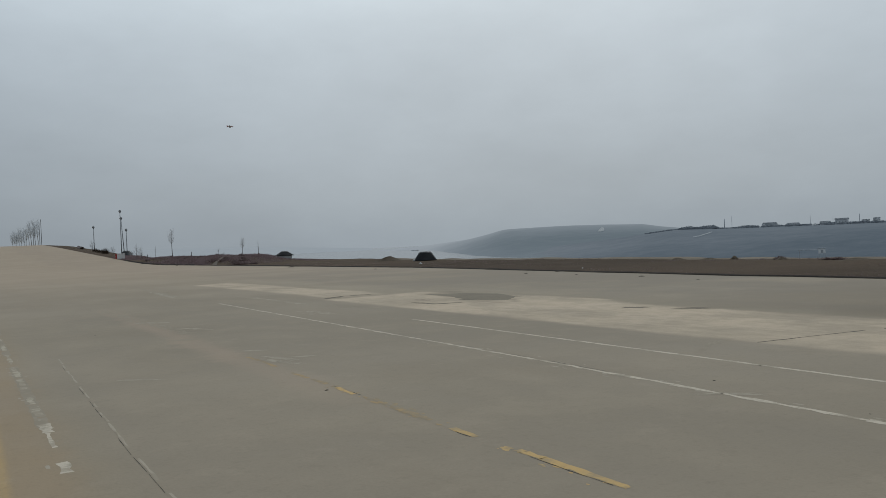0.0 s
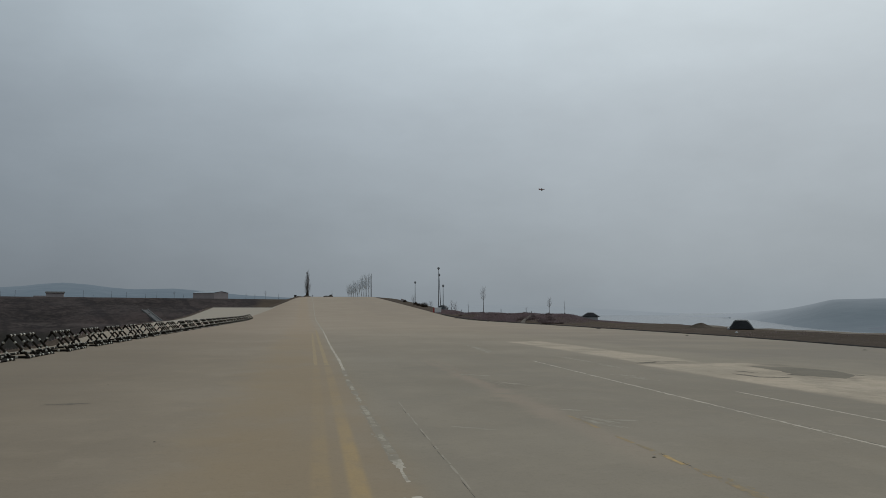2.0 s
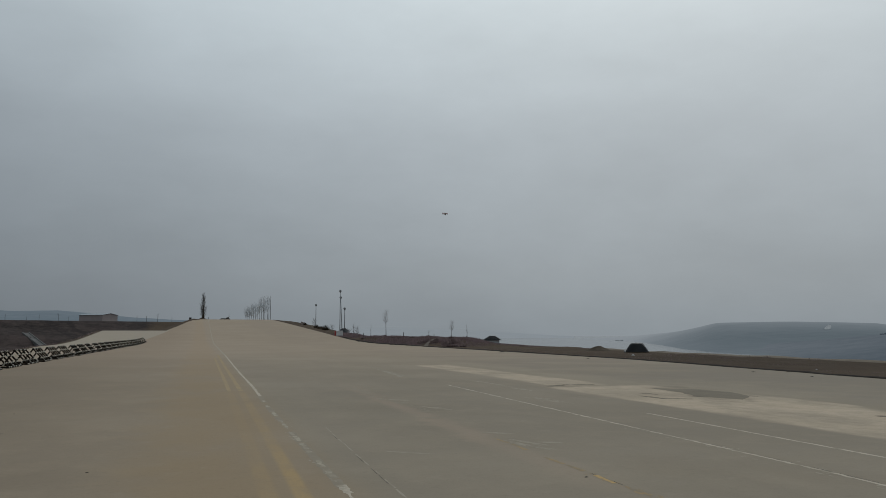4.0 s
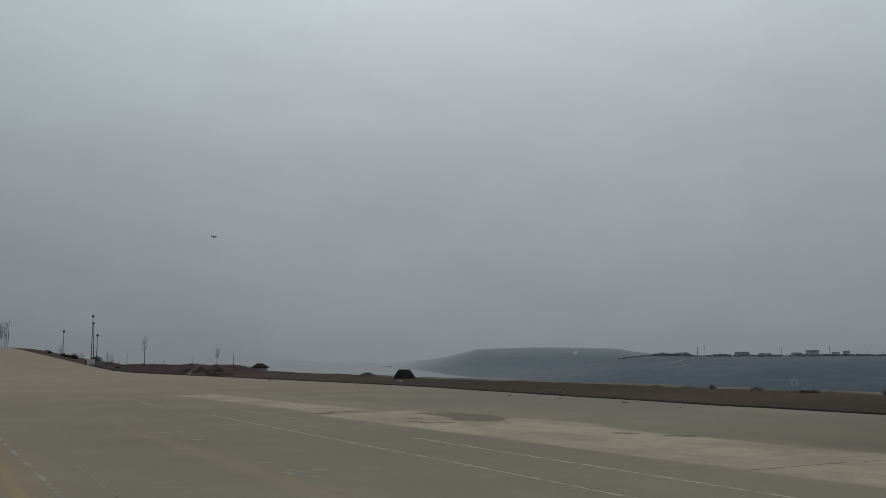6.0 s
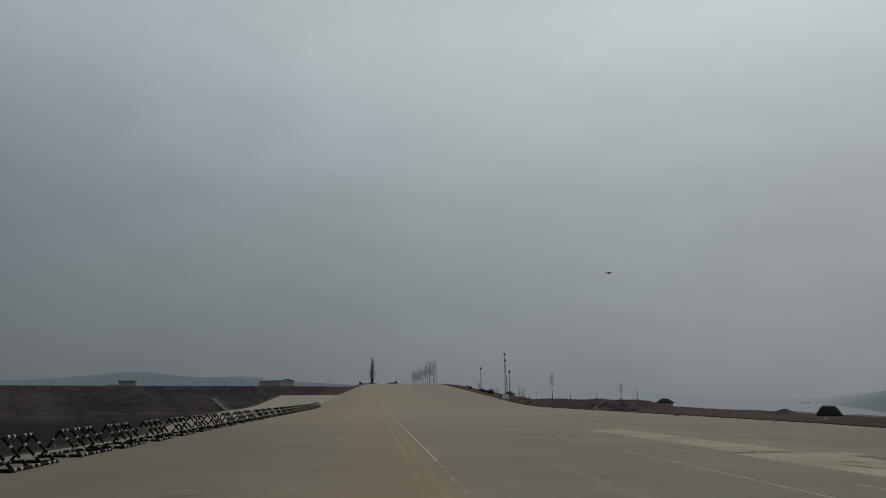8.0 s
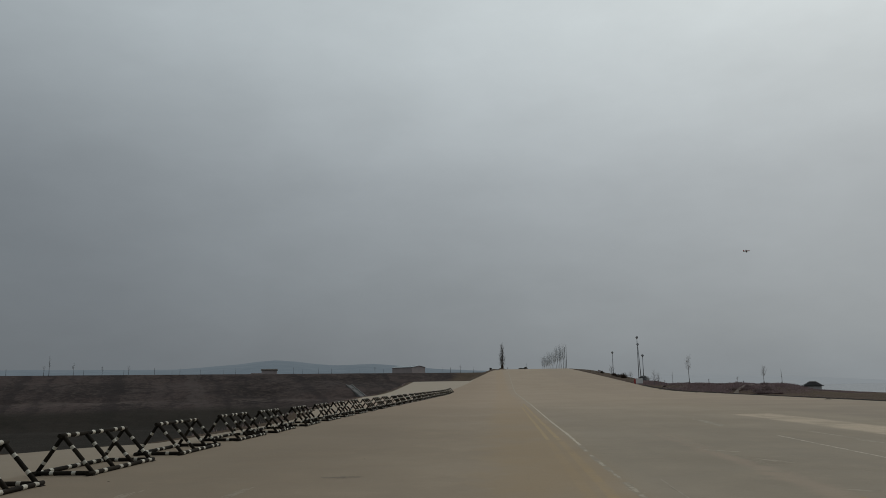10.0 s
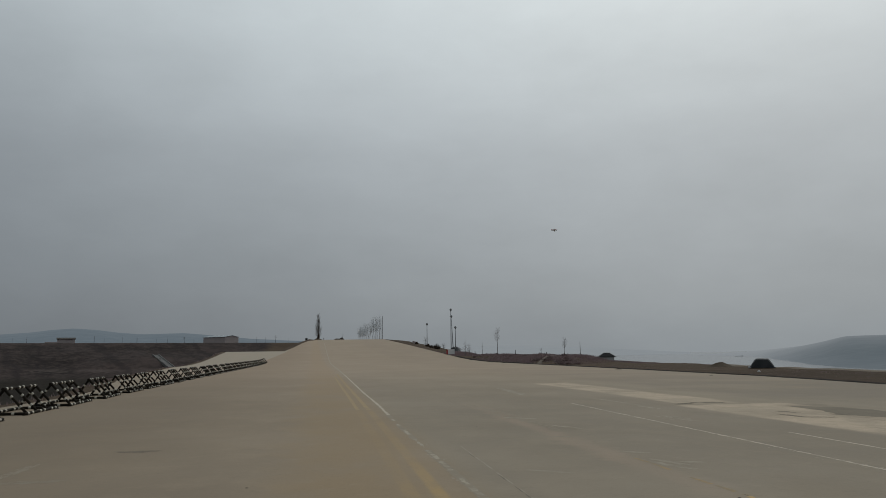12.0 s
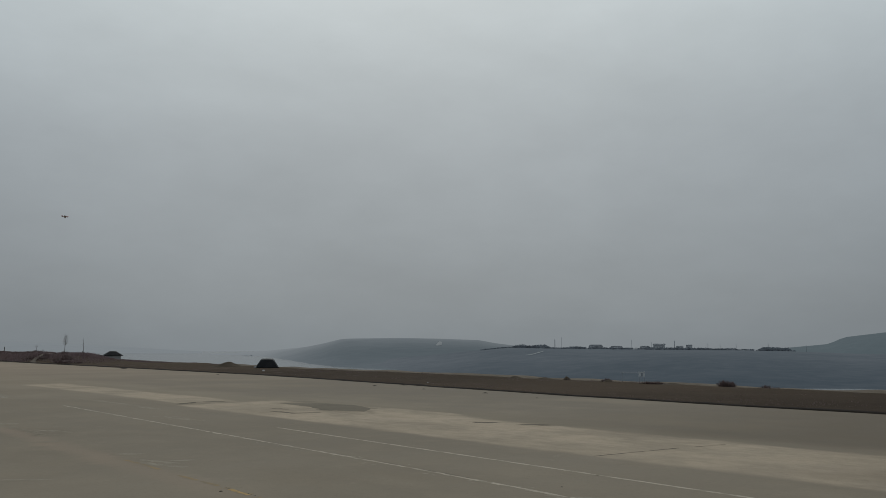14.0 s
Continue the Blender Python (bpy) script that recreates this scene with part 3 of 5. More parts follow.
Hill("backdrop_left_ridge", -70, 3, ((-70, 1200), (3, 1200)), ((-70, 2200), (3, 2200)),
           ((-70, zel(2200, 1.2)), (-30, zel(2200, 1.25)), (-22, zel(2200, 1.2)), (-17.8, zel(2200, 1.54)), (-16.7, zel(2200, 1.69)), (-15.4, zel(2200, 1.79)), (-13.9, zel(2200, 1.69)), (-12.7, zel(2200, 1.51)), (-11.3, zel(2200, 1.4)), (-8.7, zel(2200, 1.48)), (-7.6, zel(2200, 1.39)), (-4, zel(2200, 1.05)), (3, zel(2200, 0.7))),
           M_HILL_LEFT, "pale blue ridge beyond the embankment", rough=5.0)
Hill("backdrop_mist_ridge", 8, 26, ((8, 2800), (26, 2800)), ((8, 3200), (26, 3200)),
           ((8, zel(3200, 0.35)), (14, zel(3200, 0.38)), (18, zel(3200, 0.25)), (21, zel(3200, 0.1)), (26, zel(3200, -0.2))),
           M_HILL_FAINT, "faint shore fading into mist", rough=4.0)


# ---------------------------------------------------------------- painted lines on the runway
def drawn_line(name, mat, label, x_of, y0, y1, width, seed, gap=0.0, rag=0.25, min_len=0.3, max_len=1.6):
    """A worn line: ragged paint pieces in a row; gap is the share of paint that is gone."""
    rng = random.Random(seed)
    bm = bmesh.new()
    y = y0
    while y < y1:
        ln = min(rng.uniform(min_len, max_len) * (1 + y / 40), y1 - y)
        if rng.random() >= gap and ln > 0.04:
            k = max(2, int(ln / 0.12)) if y < 30 else 3
            l, r = [], []
            for i in range(k + 1):
                yy = y + ln * i / k
                xx = x_of(yy)
                wa = width / 2 * (1 - rag * rng.random())
                wb = width / 2 * (1 - rag * rng.random())
                zz = ramp(yy) + (0.0006 if "ghost" in name else 0.0012) + (0.003 if yy > 60 else 0.0)
                l.append(bm.verts.new((xx - wa, yy + rng.uniform(-1, 1) * 0.02, zz)))
                r.append(bm.verts.new((xx + wb, yy + rng.uniform(-1, 1) * 0.02, zz)))
            for i in range(k):
                bm.faces.new((l[i], r[i], r[i + 1], l[i + 1]))
        y += ln + (rng.uniform(0.02, 0.12) if gap > 0 else 0.0)
    return structure(name, bm, mat, label, "road marking")


def dash_x(y):
    return lerp_table(y, ((0, 1.55), (18, 1.58), (25, 1.70), (36, 1.76), (60, 2.02), (120, 2.4), (300, 3.5), (330, 3.9)))


def line1_x(y):
    return lerp_table(y, ((0, 6.9), (4, 6.95), (8, 7.13), (25, 7.6)))


def line2_x(y):
    return lerp_table(y, ((0, 8.4), (7, 8.6), (15, 8.8)))


for k, (a, b, w, g) in enumerate(((6.7, 7.07, 0.11, 0.0), (7.62, 8.3, 0.06, 0.0), (8.3, 8.75, 0.15, 0.0), (9.25, 9.7, 0.11, 0.0), (10.0, 10.5, 0.10, 0.0), (11.2, 12.2, 0.10, 0.1), (12.4, 13.4, 0.10, 0.1), (14.2, 15.4, 0.09, 0.15), (15.6, 17.2, 0.09, 0.2), (18.3, 20.2, 0.09, 0.4))):
    drawn_line("trim_white_line_worn", M_WHITE_WORN if k > 2 else M_WHITE, "white line worn to broken flakes", dash_x, a, b, w, 201 + k, gap=g, rag=0.75, min_len=0.16, max_len=0.5)
drawn_line("trim_white_line_ghost", M_WHITE_GHOST, "faint rest of a white line", dash_x, 8.6, 21.4, 0.14, 260, gap=0.25, rag=0.3, min_len=0.3, max_len=0.8)
drawn_line("trim_white_line", M_WHITE, "white line along the runway", dash_x, 21.5, 62.0, 0.11, 2, rag=0.6)
drawn_line("trim_white_line_faint", M_WHITE_WORN, "faint white line up the rise", dash_x, 62.05, 325.0, 0.16, 12, rag=0.2)
drawn_line("trim_white_line_outer", M_WHITE, "thin white line, paint cracked", line1_x, -3.0, 24.5, 0.10, 3, gap=0.0, rag=0.8)
drawn_line("trim_white_line_inner", M_WHITE, "thin white line beside the pale strip", line2_x, -3.0, 14.7, 0.08, 4, rag=0.35)
drawn_line("trim_yellow_line", M_YELLOW_FAR, "double yellow line, faded", lambda y: lerp_table(y, ((23, 1.26), (46, 1.40), (66, 1.55))), 23.5, 64.0, 0.16, 5, rag=0.4)
drawn_line("trim_yellow_line_twin", M_YELLOW_FAR, "second yellow line, almost gone", lambda y: lerp_table(y, ((23, 0.95), (46, 1.10), (66, 1.25))), 23.52, 56.0, 0.14, 16, rag=0.4)
for k, (a, b, w, m) in enumerate(((3.95, 5.1, 0.105, M_YELLOW), (5.62, 6.02, 0.10, M_YELLOW), (5.25, 5.4, 0.04, M_YELLOW_FAINT), (6.4, 7.9, 0.09, M_YELLOW_FAINT), (8.0, 8.5, 0.10, M_YELLOW), (8.8, 12.2, 0.08, M_YELLOW_FAINT))):
    drawn_line("trim_yellow_line_broken", m, "broken yellow line worn into the concrete", lambda y: 4.36 + 0.018 * max(0, y - 5.0) + 0.012 * math.sin(y * 3), a, b, w, 230 + k, gap=0.0 if m is M_YELLOW else 0.45, rag=0.6, min_len=0.2, max_len=0.7)


# ---------------------------------------------------------------- materials of the things
M_TWIG = plain("dry_twig", (0.075, 0.055, 0.042), (0.125, 0.095, 0.07), 3, 0.95)
M_SCRUB = plain("dry_scrub_stems", (0.28, 0.202, 0.198), (0.39, 0.292, 0.285), 3, 0.95)
M_BUSH = plain("red_brown_bush", (0.20, 0.152, 0.146), (0.30, 0.235, 0.222), 3, 0.95)
M_BARK = plain("grey_bark", (0.06, 0.055, 0.05), (0.12, 0.11, 0.10), 3, 0.95)
# bark and twigs of the farther trees, lightened to stand in for haze
M_BARK_MID = plain("lightly_hazed_bark", (0.16, 0.150, 0.142), (0.24, 0.226, 0.214), 3, 0.95)
M_BARK_FAR = plain("hazed_bark", (0.27, 0.27, 0.27), (0.37, 0.368, 0.365), 3, 0.95)
M_CROWN_FAR = plain("hazy_grey_twigs", (0.50, 0.525, 0.545), (0.58, 0.60, 0.615), 3, 0.95)
M_CROWN_MID = plain("dull_grey_twigs", (0.38, 0.365, 0.355), (0.48, 0.465, 0.455), 3, 0.95)
M_STEEL = plain("galvanised_steel", (0.24, 0.25, 0.26), (0.33, 0.34, 0.35), 4, 0.5)
M_LAMP = plain("floodlight_grey", (0.24, 0.245, 0.25), (0.36, 0.365, 0.37), 6, 0.5)
M_TARP = plain("dark_tarpaulin", (0.022, 0.025, 0.028), (0.05, 0.052, 0.055), 3, 0.7, 0, 0.5, 0.05)
M_TARP_GREY = plain("weathered_grey_tarpaulin", (0.06, 0.062, 0.065), (0.11, 0.11, 0.108), 2, 0.8, 0, 0.5, 0.05)
M_TARP_PALE = plain("pale_plastic_sheet", (0.42, 0.42, 0.41), (0.55, 0.55, 0.54), 4, 0.5)
M_MOUND = plain("heaped_earth", (0.085, 0.067, 0.05), (0.14, 0.112, 0.084), 2, 0.97, 0, 0.6, 0.06)
M_BOXW = plain("weathered_white_paint", (0.82, 0.81, 0.79), (0.70, 0.69, 0.67), 4, 0.7)
M_BOXR = plain("weathered_red_paint", (0.42, 0.06, 0.05), (0.30, 0.07, 0.06), 4, 0.7)
M_PINK = plain("pink_plaster", (0.46, 0.39, 0.372), (0.39, 0.335, 0.32), 1, 0.9)
M_ROOF = plain("blue_grey_sheet_roof", (0.27, 0.315, 0.34), (0.34, 0.38, 0.40), 2, 0.6)
# colours across the river are lightened to carry the haze of the distance
M_WALLG = plain("hazed_grey_wall", (0.40, 0.415, 0.435), (0.48, 0.49, 0.505), 0.6, 0.9)
M_WALLW = plain("hazed_pale_wall", (0.56, 0.575, 0.59), (0.64, 0.65, 0.66), 0.6, 0.9)
M_ROOFG = plain("hazed_slate_roof", (0.34, 0.37, 0.405), (0.42, 0.445, 0.475), 0.6, 0.9)
M_PANE = plain("hazed_window_glass", (0.36, 0.375, 0.395), (0.40, 0.415, 0.43), 2, 0.15)
M_WOOD_FAR = plain("hazy_winter_wood", (0.25, 0.275, 0.305), (0.33, 0.357, 0.388), 0.15, 1.0)
M_CHUTE = plain("cast_concrete", (0.13, 0.128, 0.124), (0.20, 0.195, 0.188), 1, 0.9)
M_SCAR = plain("pale_cut_slope", (0.28, 0.30, 0.315), (0.40, 0.415, 0.425), 0.05, 0.95)
M_CLOD = plain("dry_clod", (0.045, 0.038, 0.03), (0.09, 0.075, 0.06), 8, 0.95)
M_JRED = plain("glossy_red_foam_paint", (0.50, 0.030, 0.022), (0.40, 0.028, 0.022), 6, 0.32)
M_JWHITE = plain("glossy_white_foam_paint", (0.78, 0.77, 0.75), (0.68, 0.67, 0.65), 6, 0.35)
M_JCANOPY = plain("smoked_canopy", (0.03, 0.012, 0.012), (0.06, 0.02, 0.02), 4, 0.1)
M_RUBBER = plain("black_rubber", (0.015, 0.015, 0.015), (0.03, 0.03, 0.03), 12, 0.8)
M_DARKMETAL = plain("dull_metal", (0.20, 0.20, 0.21), (0.30, 0.30, 0.31), 12, 0.4, 0.8)


def at_az(az, dist):
    """A point on the plan, by azimuth in degrees from +y towards +x."""
    return dist * math.sin(radians(az)), dist * math.cos(radians(az))


# ---------------------------------------------------------------- pipe barriers
def banded(bm, a, b, r, n_bands, share=0.185, first=0.55):
    """A straight pipe with pale painted bands."""
    a, b = Vector(a), Vector(b)
    stops, mats = [0.0], []
    pitch = 1.0 / (n_bands + first * 0.6)
    for k in range(n_bands):
        s = pitch * (first + k)
        stops += [s, s + pitch * share]
        mats += [0, 1]
    stops.append(1.0)
    mats.append(0)
    tube(bm, [a.lerp(b, s) for s in stops], [r] * len(stops), 8, mats + [0])


PAIRS = (0.10, 0.22, 0.45, 0.57, 0.80, 0.92)


def paired(bm, a, b, r):
    """A straight pipe with pale bands in three pairs."""
    a, b = Vector(a), Vector(b)
    stops, mats = [0.0], []
    for p in PAIRS:
        stops += [p - 0.02, p + 0.022]
        mats += [0, 1]
    tube(bm, [a.lerp(b, p) for p in stops + [1.0]], [r] * (len(stops) + 1), 8, mats + [0, 0])


def pipe_barrier():
    ob = thing("pipe_barrier", "black steel pipe barrier with cream bands on concrete", "barrier", "row of pipe barriers along the runway")
    W, LN, H, r = 0.53, 1.40, 0.735, 0.043
    B, A = 0.55, -0.08                  # back rail and ridge, across the barrier

    def long_pipe(name, a, b, label=""):
        bm = bmesh.new()
        paired(bm, a, b, r)
        part(name, bm, (M_PIPE, M_BANDW), ob, label)

    def pipe(name, a, b, bands, first=0.55):
        bm = bmesh.new()
        banded(bm, a, b, r * 0.95, bands, first=first)
        part(name, bm, (M_PIPE, M_BANDW), ob)

    long_pipe("ridge_pipe", (A, -LN - 0.10, H), (A, LN + 0.04, H), "dark top pipe with cream bands")
    long_pipe("front_rail", (W, -LN - 0.16, r), (W, LN + 0.14, r))
    long_pipe("back_rail", (-B, -LN - 0.14, r), (-B, LN + 0.14, r))
    for y in (-LN, LN):
        pipe("cross_rail", (-B + r, y, r + 0.002), (W - r, y, r + 0.002), 2)
    for k in range(4):
        y = -LN + 0.05 + (2 * LN - 0.10) * k / 3
        pipe("front_leg", (A + 0.02, y, H - r * 0.7), (W, y, r * 1.2), 2, first=0.6)
    for y in (-LN + 0.05, LN - 0.05):
        pipe("back_leg", (A - 0.02, y, H - r * 0.7), (-B, y, r * 1.2), 2, first=0.6)
    for y in (-LN, LN):
        for x in (-B, W):
            bm = bmesh.new()
            box(bm, x - 0.075, x + 0.075, y - 0.09, y + 0.09, 0.001, 0.012, 0.002)
            part("foot_plate", bm, M_PIPE, ob)
    return ob


rng = random.Random(11)
barrier = None
for k in range(30):
    y = 12.24 + 4.44 * k + rng.uniform(-0.12, 0.12) + (0.3 if k == 3 else 0.0)
    x = -8.80 + rng.uniform(-0.05, 0.05) + 0.004 * max(0, y - 60) + 0.13 * (1 - smooth01((y - 21) / 8))
    slope = math.degrees(math.atan((ramp(y + 1) - ramp(y - 1)) / 2))
    m = pose(x, y, ramp(y), slope, 0, 1.2 + rng.uniform(-1.3, 1.3))
    if barrier is None:
        barrier = pipe_barrier()
        barrier.matrix_basis = m
    else:
        copy_thing(barrier, m)


# ---------------------------------------------------------------- model jet
def loft(bm, stations, n=16, split=None):
    """A body through (y, half width, half height, z centre); split gives the material by the height on the ring."""
    rings = []
    for y, w, h, zc in stations:
        rings.append([bm.verts.new((w * math.cos(2 * math.pi * k / n), y, zc + h * math.sin(2 * math.pi * k / n))) for k in range(n)])
    for i in range(len(rings) - 1):
        for k in range(n):
            f = bm.faces.new((rings[i][k], rings[i + 1][k], rings[i + 1][(k + 1) % n], rings[i][(k + 1) % n]))
            f.smooth = True
            if split:
                s = math.sin(2 * math.pi * (k + 0.5) / n)
                f.material_index = split(stations[i][0], s)
    bm.faces.new(rings[0])
    bm.faces.new(rings[-1][::-1])


def blade(bm, root, tip, thick, mat=0):
    """A thin tapered wing between two chords, each (leading point, trailing point)."""
    out = []
    for lead, trail in (root, tip):
        lead, trail = Vector(lead), Vector(trail)
        out.append((lead, lead.lerp(trail, 0.35), trail))
    (a0, am, a1), (b0, bm_, b1) = out
    up = (a1 - a0).cross(b0 - a0).normalized() * thick / 2
    v = [bm.verts.new(p) for p in (a0, am + up, a1, am - up, b0, bm_ + up * 0.6, b1, bm_ - up * 0.6)]
    for q in ((0, 1, 5, 4), (1, 2, 6, 5), (2, 3, 7, 6), (3, 0, 4, 7), (3, 2, 1, 0), (4, 5, 6, 7)):
        bm.faces.new([v[i] for i in q]).material_index = mat
    bmesh.ops.recalc_face_normals(bm, faces=bm.faces[:])


def model_jet():
    jet = thing("model_jet", "red and white radio-controlled model jet in flight, wheels down", "model aircraft")
    zc = 0.175
    bm = bmesh.new()
    loft(bm, ((0.60, 0.012, 0.012, zc - 0.01), (0.55, 0.035, 0.035, zc - 0.005), (0.44, 0.058, 0.06, zc), (0.30, 0.075, 0.078, zc + 0.01), (0.12, 0.088, 0.088, zc + 0.02), (-0.10, 0.09, 0.085, zc + 0.02), (-0.30, 0.075, 0.072, zc + 0.02), (-0.46, 0.055, 0.055, zc + 0.022), (-0.52, 0.048, 0.048, zc + 0.022)),
         18, lambda y, s: 0 if (s > -0.12 or (y > 0.3 and s > -0.5)) else 1)
    part("fuselage", bm, (M_JRED, M_JWHITE), jet, "red upper body with a white belly")
    bm = bmesh.new()
    loft(bm, ((0.36, 0.012, 0.012, zc + 0.07), (0.30, 0.038, 0.045, zc + 0.075), (0.18, 0.045, 0.058, zc + 0.085), (0.04, 0.036, 0.04, zc + 0.09), (-0.06, 0.012, 0.014, zc + 0.09)), 14)
    part("canopy", bm, M_JCANOPY, jet, "dark smoked canopy")
    bm = bmesh.new()
    tube(bm, ((0, -0.515, zc + 0.022), (0, -0.56, zc + 0.022), (0, -0.54, zc + 0.022)), (0.042, 0.036, 0.028), 14)
    part("exhaust_nozzle", bm, M_DARKMETAL, jet, "metal exhaust nozzle")
    for sgn in (-1, 1):
        bm = bmesh.new()
        blade(bm, ((sgn * 0.07, 0.16, zc - 0.035), (sgn * 0.07, -0.16, zc - 0.035)), ((sgn * 0.58, 0.045, zc - 0.005), (sgn * 0.58, -0.105, zc - 0.005)), 0.032)
        wing = part("wing", bm, M_JWHITE, jet, "white wing")
        bm = bmesh.new()
        loft(bm, ((0.10, 0.004, 0.004, 0), (0.06, 0.016, 0.016, 0), (-0.06, 0.018, 0.018, 0), (-0.15, 0.004, 0.004, 0)), 10)
        tank = part("tip_tank", bm, M_JWHITE, wing)
        tank.location = (sgn * 0.59, 0, zc - 0.004)
        bm = bmesh.new()
        blade(bm, ((sgn * 0.18, 0.10, zc - 0.006), (sgn * 0.18, -0.05, zc - 0.006)), ((sgn * 0.40, 0.055, zc + 0.006), (sgn * 0.40, -0.03, zc + 0.006)), 0.022)
        part("wing_stripe", bm, M_JRED, wing, "red panel on the wing")
        bm = bmesh.new()
        blade(bm, ((sgn * 0.04, -0.36, zc + 0.04), (sgn * 0.04, -0.50, zc + 0.04)), ((sgn * 0.24, -0.42, zc + 0.05), (sgn * 0.24, -0.51, zc + 0.05)), 0.018)
        part("tailplane", bm, M_JWHITE, jet, "white tailplane")
        bm = bmesh.new()
        box(bm, sgn * 0.082 - 0.018, sgn * 0.082 + 0.018, 0.0, 0.18, zc - 0.005, zc + 0.055, 0.012)
        part("air_intake", bm, M_JRED, jet)
        bm = bmesh.new()
        loft(bm, ((0.42, 0.002, 0.004, 0), (0.36, 0.008, 0.009, 0), (0.05, 0.010, 0.012, 0.012), (-0.30, 0.008, 0.010, 0.018), (-0.44, 0.002, 0.004, 0.02)), 8)
        flash = part("side_stripe", bm, M_JWHITE, jet, "white stripe along the body")
        flash.location = (sgn * 0.074, 0, zc + 0.032)
    bm = bmesh.new()
    blade(bm, ((0, -0.27, zc + 0.08), (0, -0.50, zc + 0.07)), ((0, -0.44, zc + 0.30), (0, -0.55, zc + 0.30)), 0.022)
    fin = part("tail_fin", bm, M_JRED, jet, "tall swept red fin")
    bm = bmesh.new()
    blade(bm, ((0, -0.35, zc + 0.135), (0, -0.515, zc + 0.13)), ((0, -0.37, zc + 0.155), (0, -0.52, zc + 0.15)), 0.026)
    part("fin_band", bm, M_JWHITE, fin, "white band on the fin")
    for name, x, y in (("nose_gear", 0, 0.40), ("main_gear", -0.16, -0.06), ("main_gear", 0.16, -0.06)):
        bm = bmesh.new()
        tube(bm, ((x, y, zc - 0.03), (x, y - 0.008, 0.085), (x, y - 0.01, 0.032)), (0.008, 0.007, 0.006), 6)
        leg = part(name, bm, M_DARKMETAL, jet)
        bm = bmesh.new()
        tube(bm, ((x - 0.014, y - 0.01, 0.034), (x - 0.011, y - 0.01, 0.034), (x + 0.011, y - 0.01, 0.034), (x + 0.014, y - 0.01, 0.034)), (0.026, 0.034, 0.034, 0.026), 14)
        part("wheel", bm, M_RUBBER, leg, "small black rubber wheel")
    return jet


jet = model_jet()
# it circles over the river side of the runway
jet.matrix_basis = pose(37.6, 123.0, 20.6, 4, -14, -112) @ Matrix.Diagonal((0.86, 0.86, 0.86, 1))


# ---------------------------------------------------------------- bare trees
def bare_tree(name, label, height, spread, seed, group="", mat=None, limbs=16, lift=0.3, bole=0.25, thick=1.0, category="tree", twig=None):
    rng = random.Random(seed)
    mat = mat or M_BARK
    ob = thing(name, label, category, group)
    r0 = (0.03 + height * 0.011) * thick
    bend = [Vector((rng.uniform(-0.02, 0.02) * height, rng.uniform(-0.02, 0.02) * height, 0)) for _ in range(6)]
    pts = [Vector((0, 0, -0.15)) if i == 0 else Vector((bend[i].x, bend[i].y, height * i / 5)) for i in range(6)]
    bm = bmesh.new()
    tube(bm, pts, [r0 * 1.25, r0, r0 * 0.8, r0 * 0.55, r0 * 0.32, r0 * 0.1], 6)
    part("trunk", bm, mat, ob)
    bm = bmesh.new()
    for k in range(limbs):
        u = bole + (0.97 - bole) * (k + rng.random()) / limbs
        j = min(4, int(u * 5))
        p = pts[j].lerp(pts[j + 1], u * 5 - j)
        a = rng.uniform(0, 2 * math.pi)
        ln = spread * (1.15 - 0.75 * u) * rng.uniform(0.6, 1.2)
        rise = ln * rng.uniform(0.7, 1.5) * (1 + lift)
        tip = p + Vector((math.cos(a) * ln, math.sin(a) * ln, rise))
        mid = p.lerp(tip, 0.5) + Vector((math.cos(a) * ln * 0.12, math.sin(a) * ln * 0.12, -rise * 0.06))
        rb = r0 * (0.45 - 0.3 * u)
        tube(bm, (p, mid, tip), (rb, rb * 0.65, rb * 0.2), 4)
        for q in range(4):
            s = rng.uniform(0.3, 0.95)
            b = p.lerp(mid, s * 2) if s < 0.5 else mid.lerp(tip, s * 2 - 1)
            c = a + rng.uniform(-1.1, 1.1)
            l2 = ln * rng.uniform(0.25, 0.5)
            t2 = b + Vector((math.cos(c) * l2, math.sin(c) * l2, l2 * rng.uniform(0.8, 1.8)))
            tube(bm, (b, t2), (rb * 0.4, rb * 0.12), 3, caps=False)
            for w in range(2):
                b3 = b.lerp(t2, rng.uniform(0.3, 0.9))
                e = c + rng.uniform(-1.2, 1.2)
                l3 = l2 * rng.uniform(0.3, 0.6)
                tube(bm, (b3, b3 + Vector((math.cos(e) * l3, math.sin(e) * l3, l3 * 1.3))), (rb * 0.22, rb * 0.08), 3, caps=False)
    part("crown", bm, twig or mat, ob, "bare twigs")
    return ob


def stand(ob, x, y, rz=0.0, z=None):
    ob.matrix_basis = pose(x, y, ground_z(x, y) if z is None else z, 0, 0, rz)
    return ob


# the lone poplar on the crest with earth heaped round its foot
stand(bare_tree("poplar_tree", "narrow bare poplar on the runway crest", 10.6, 1.15, 21, limbs=150, lift=1.4, bole=0.08, thick=1.25, twig=M_BARK_MID), 1.85, 342, z=6.95)


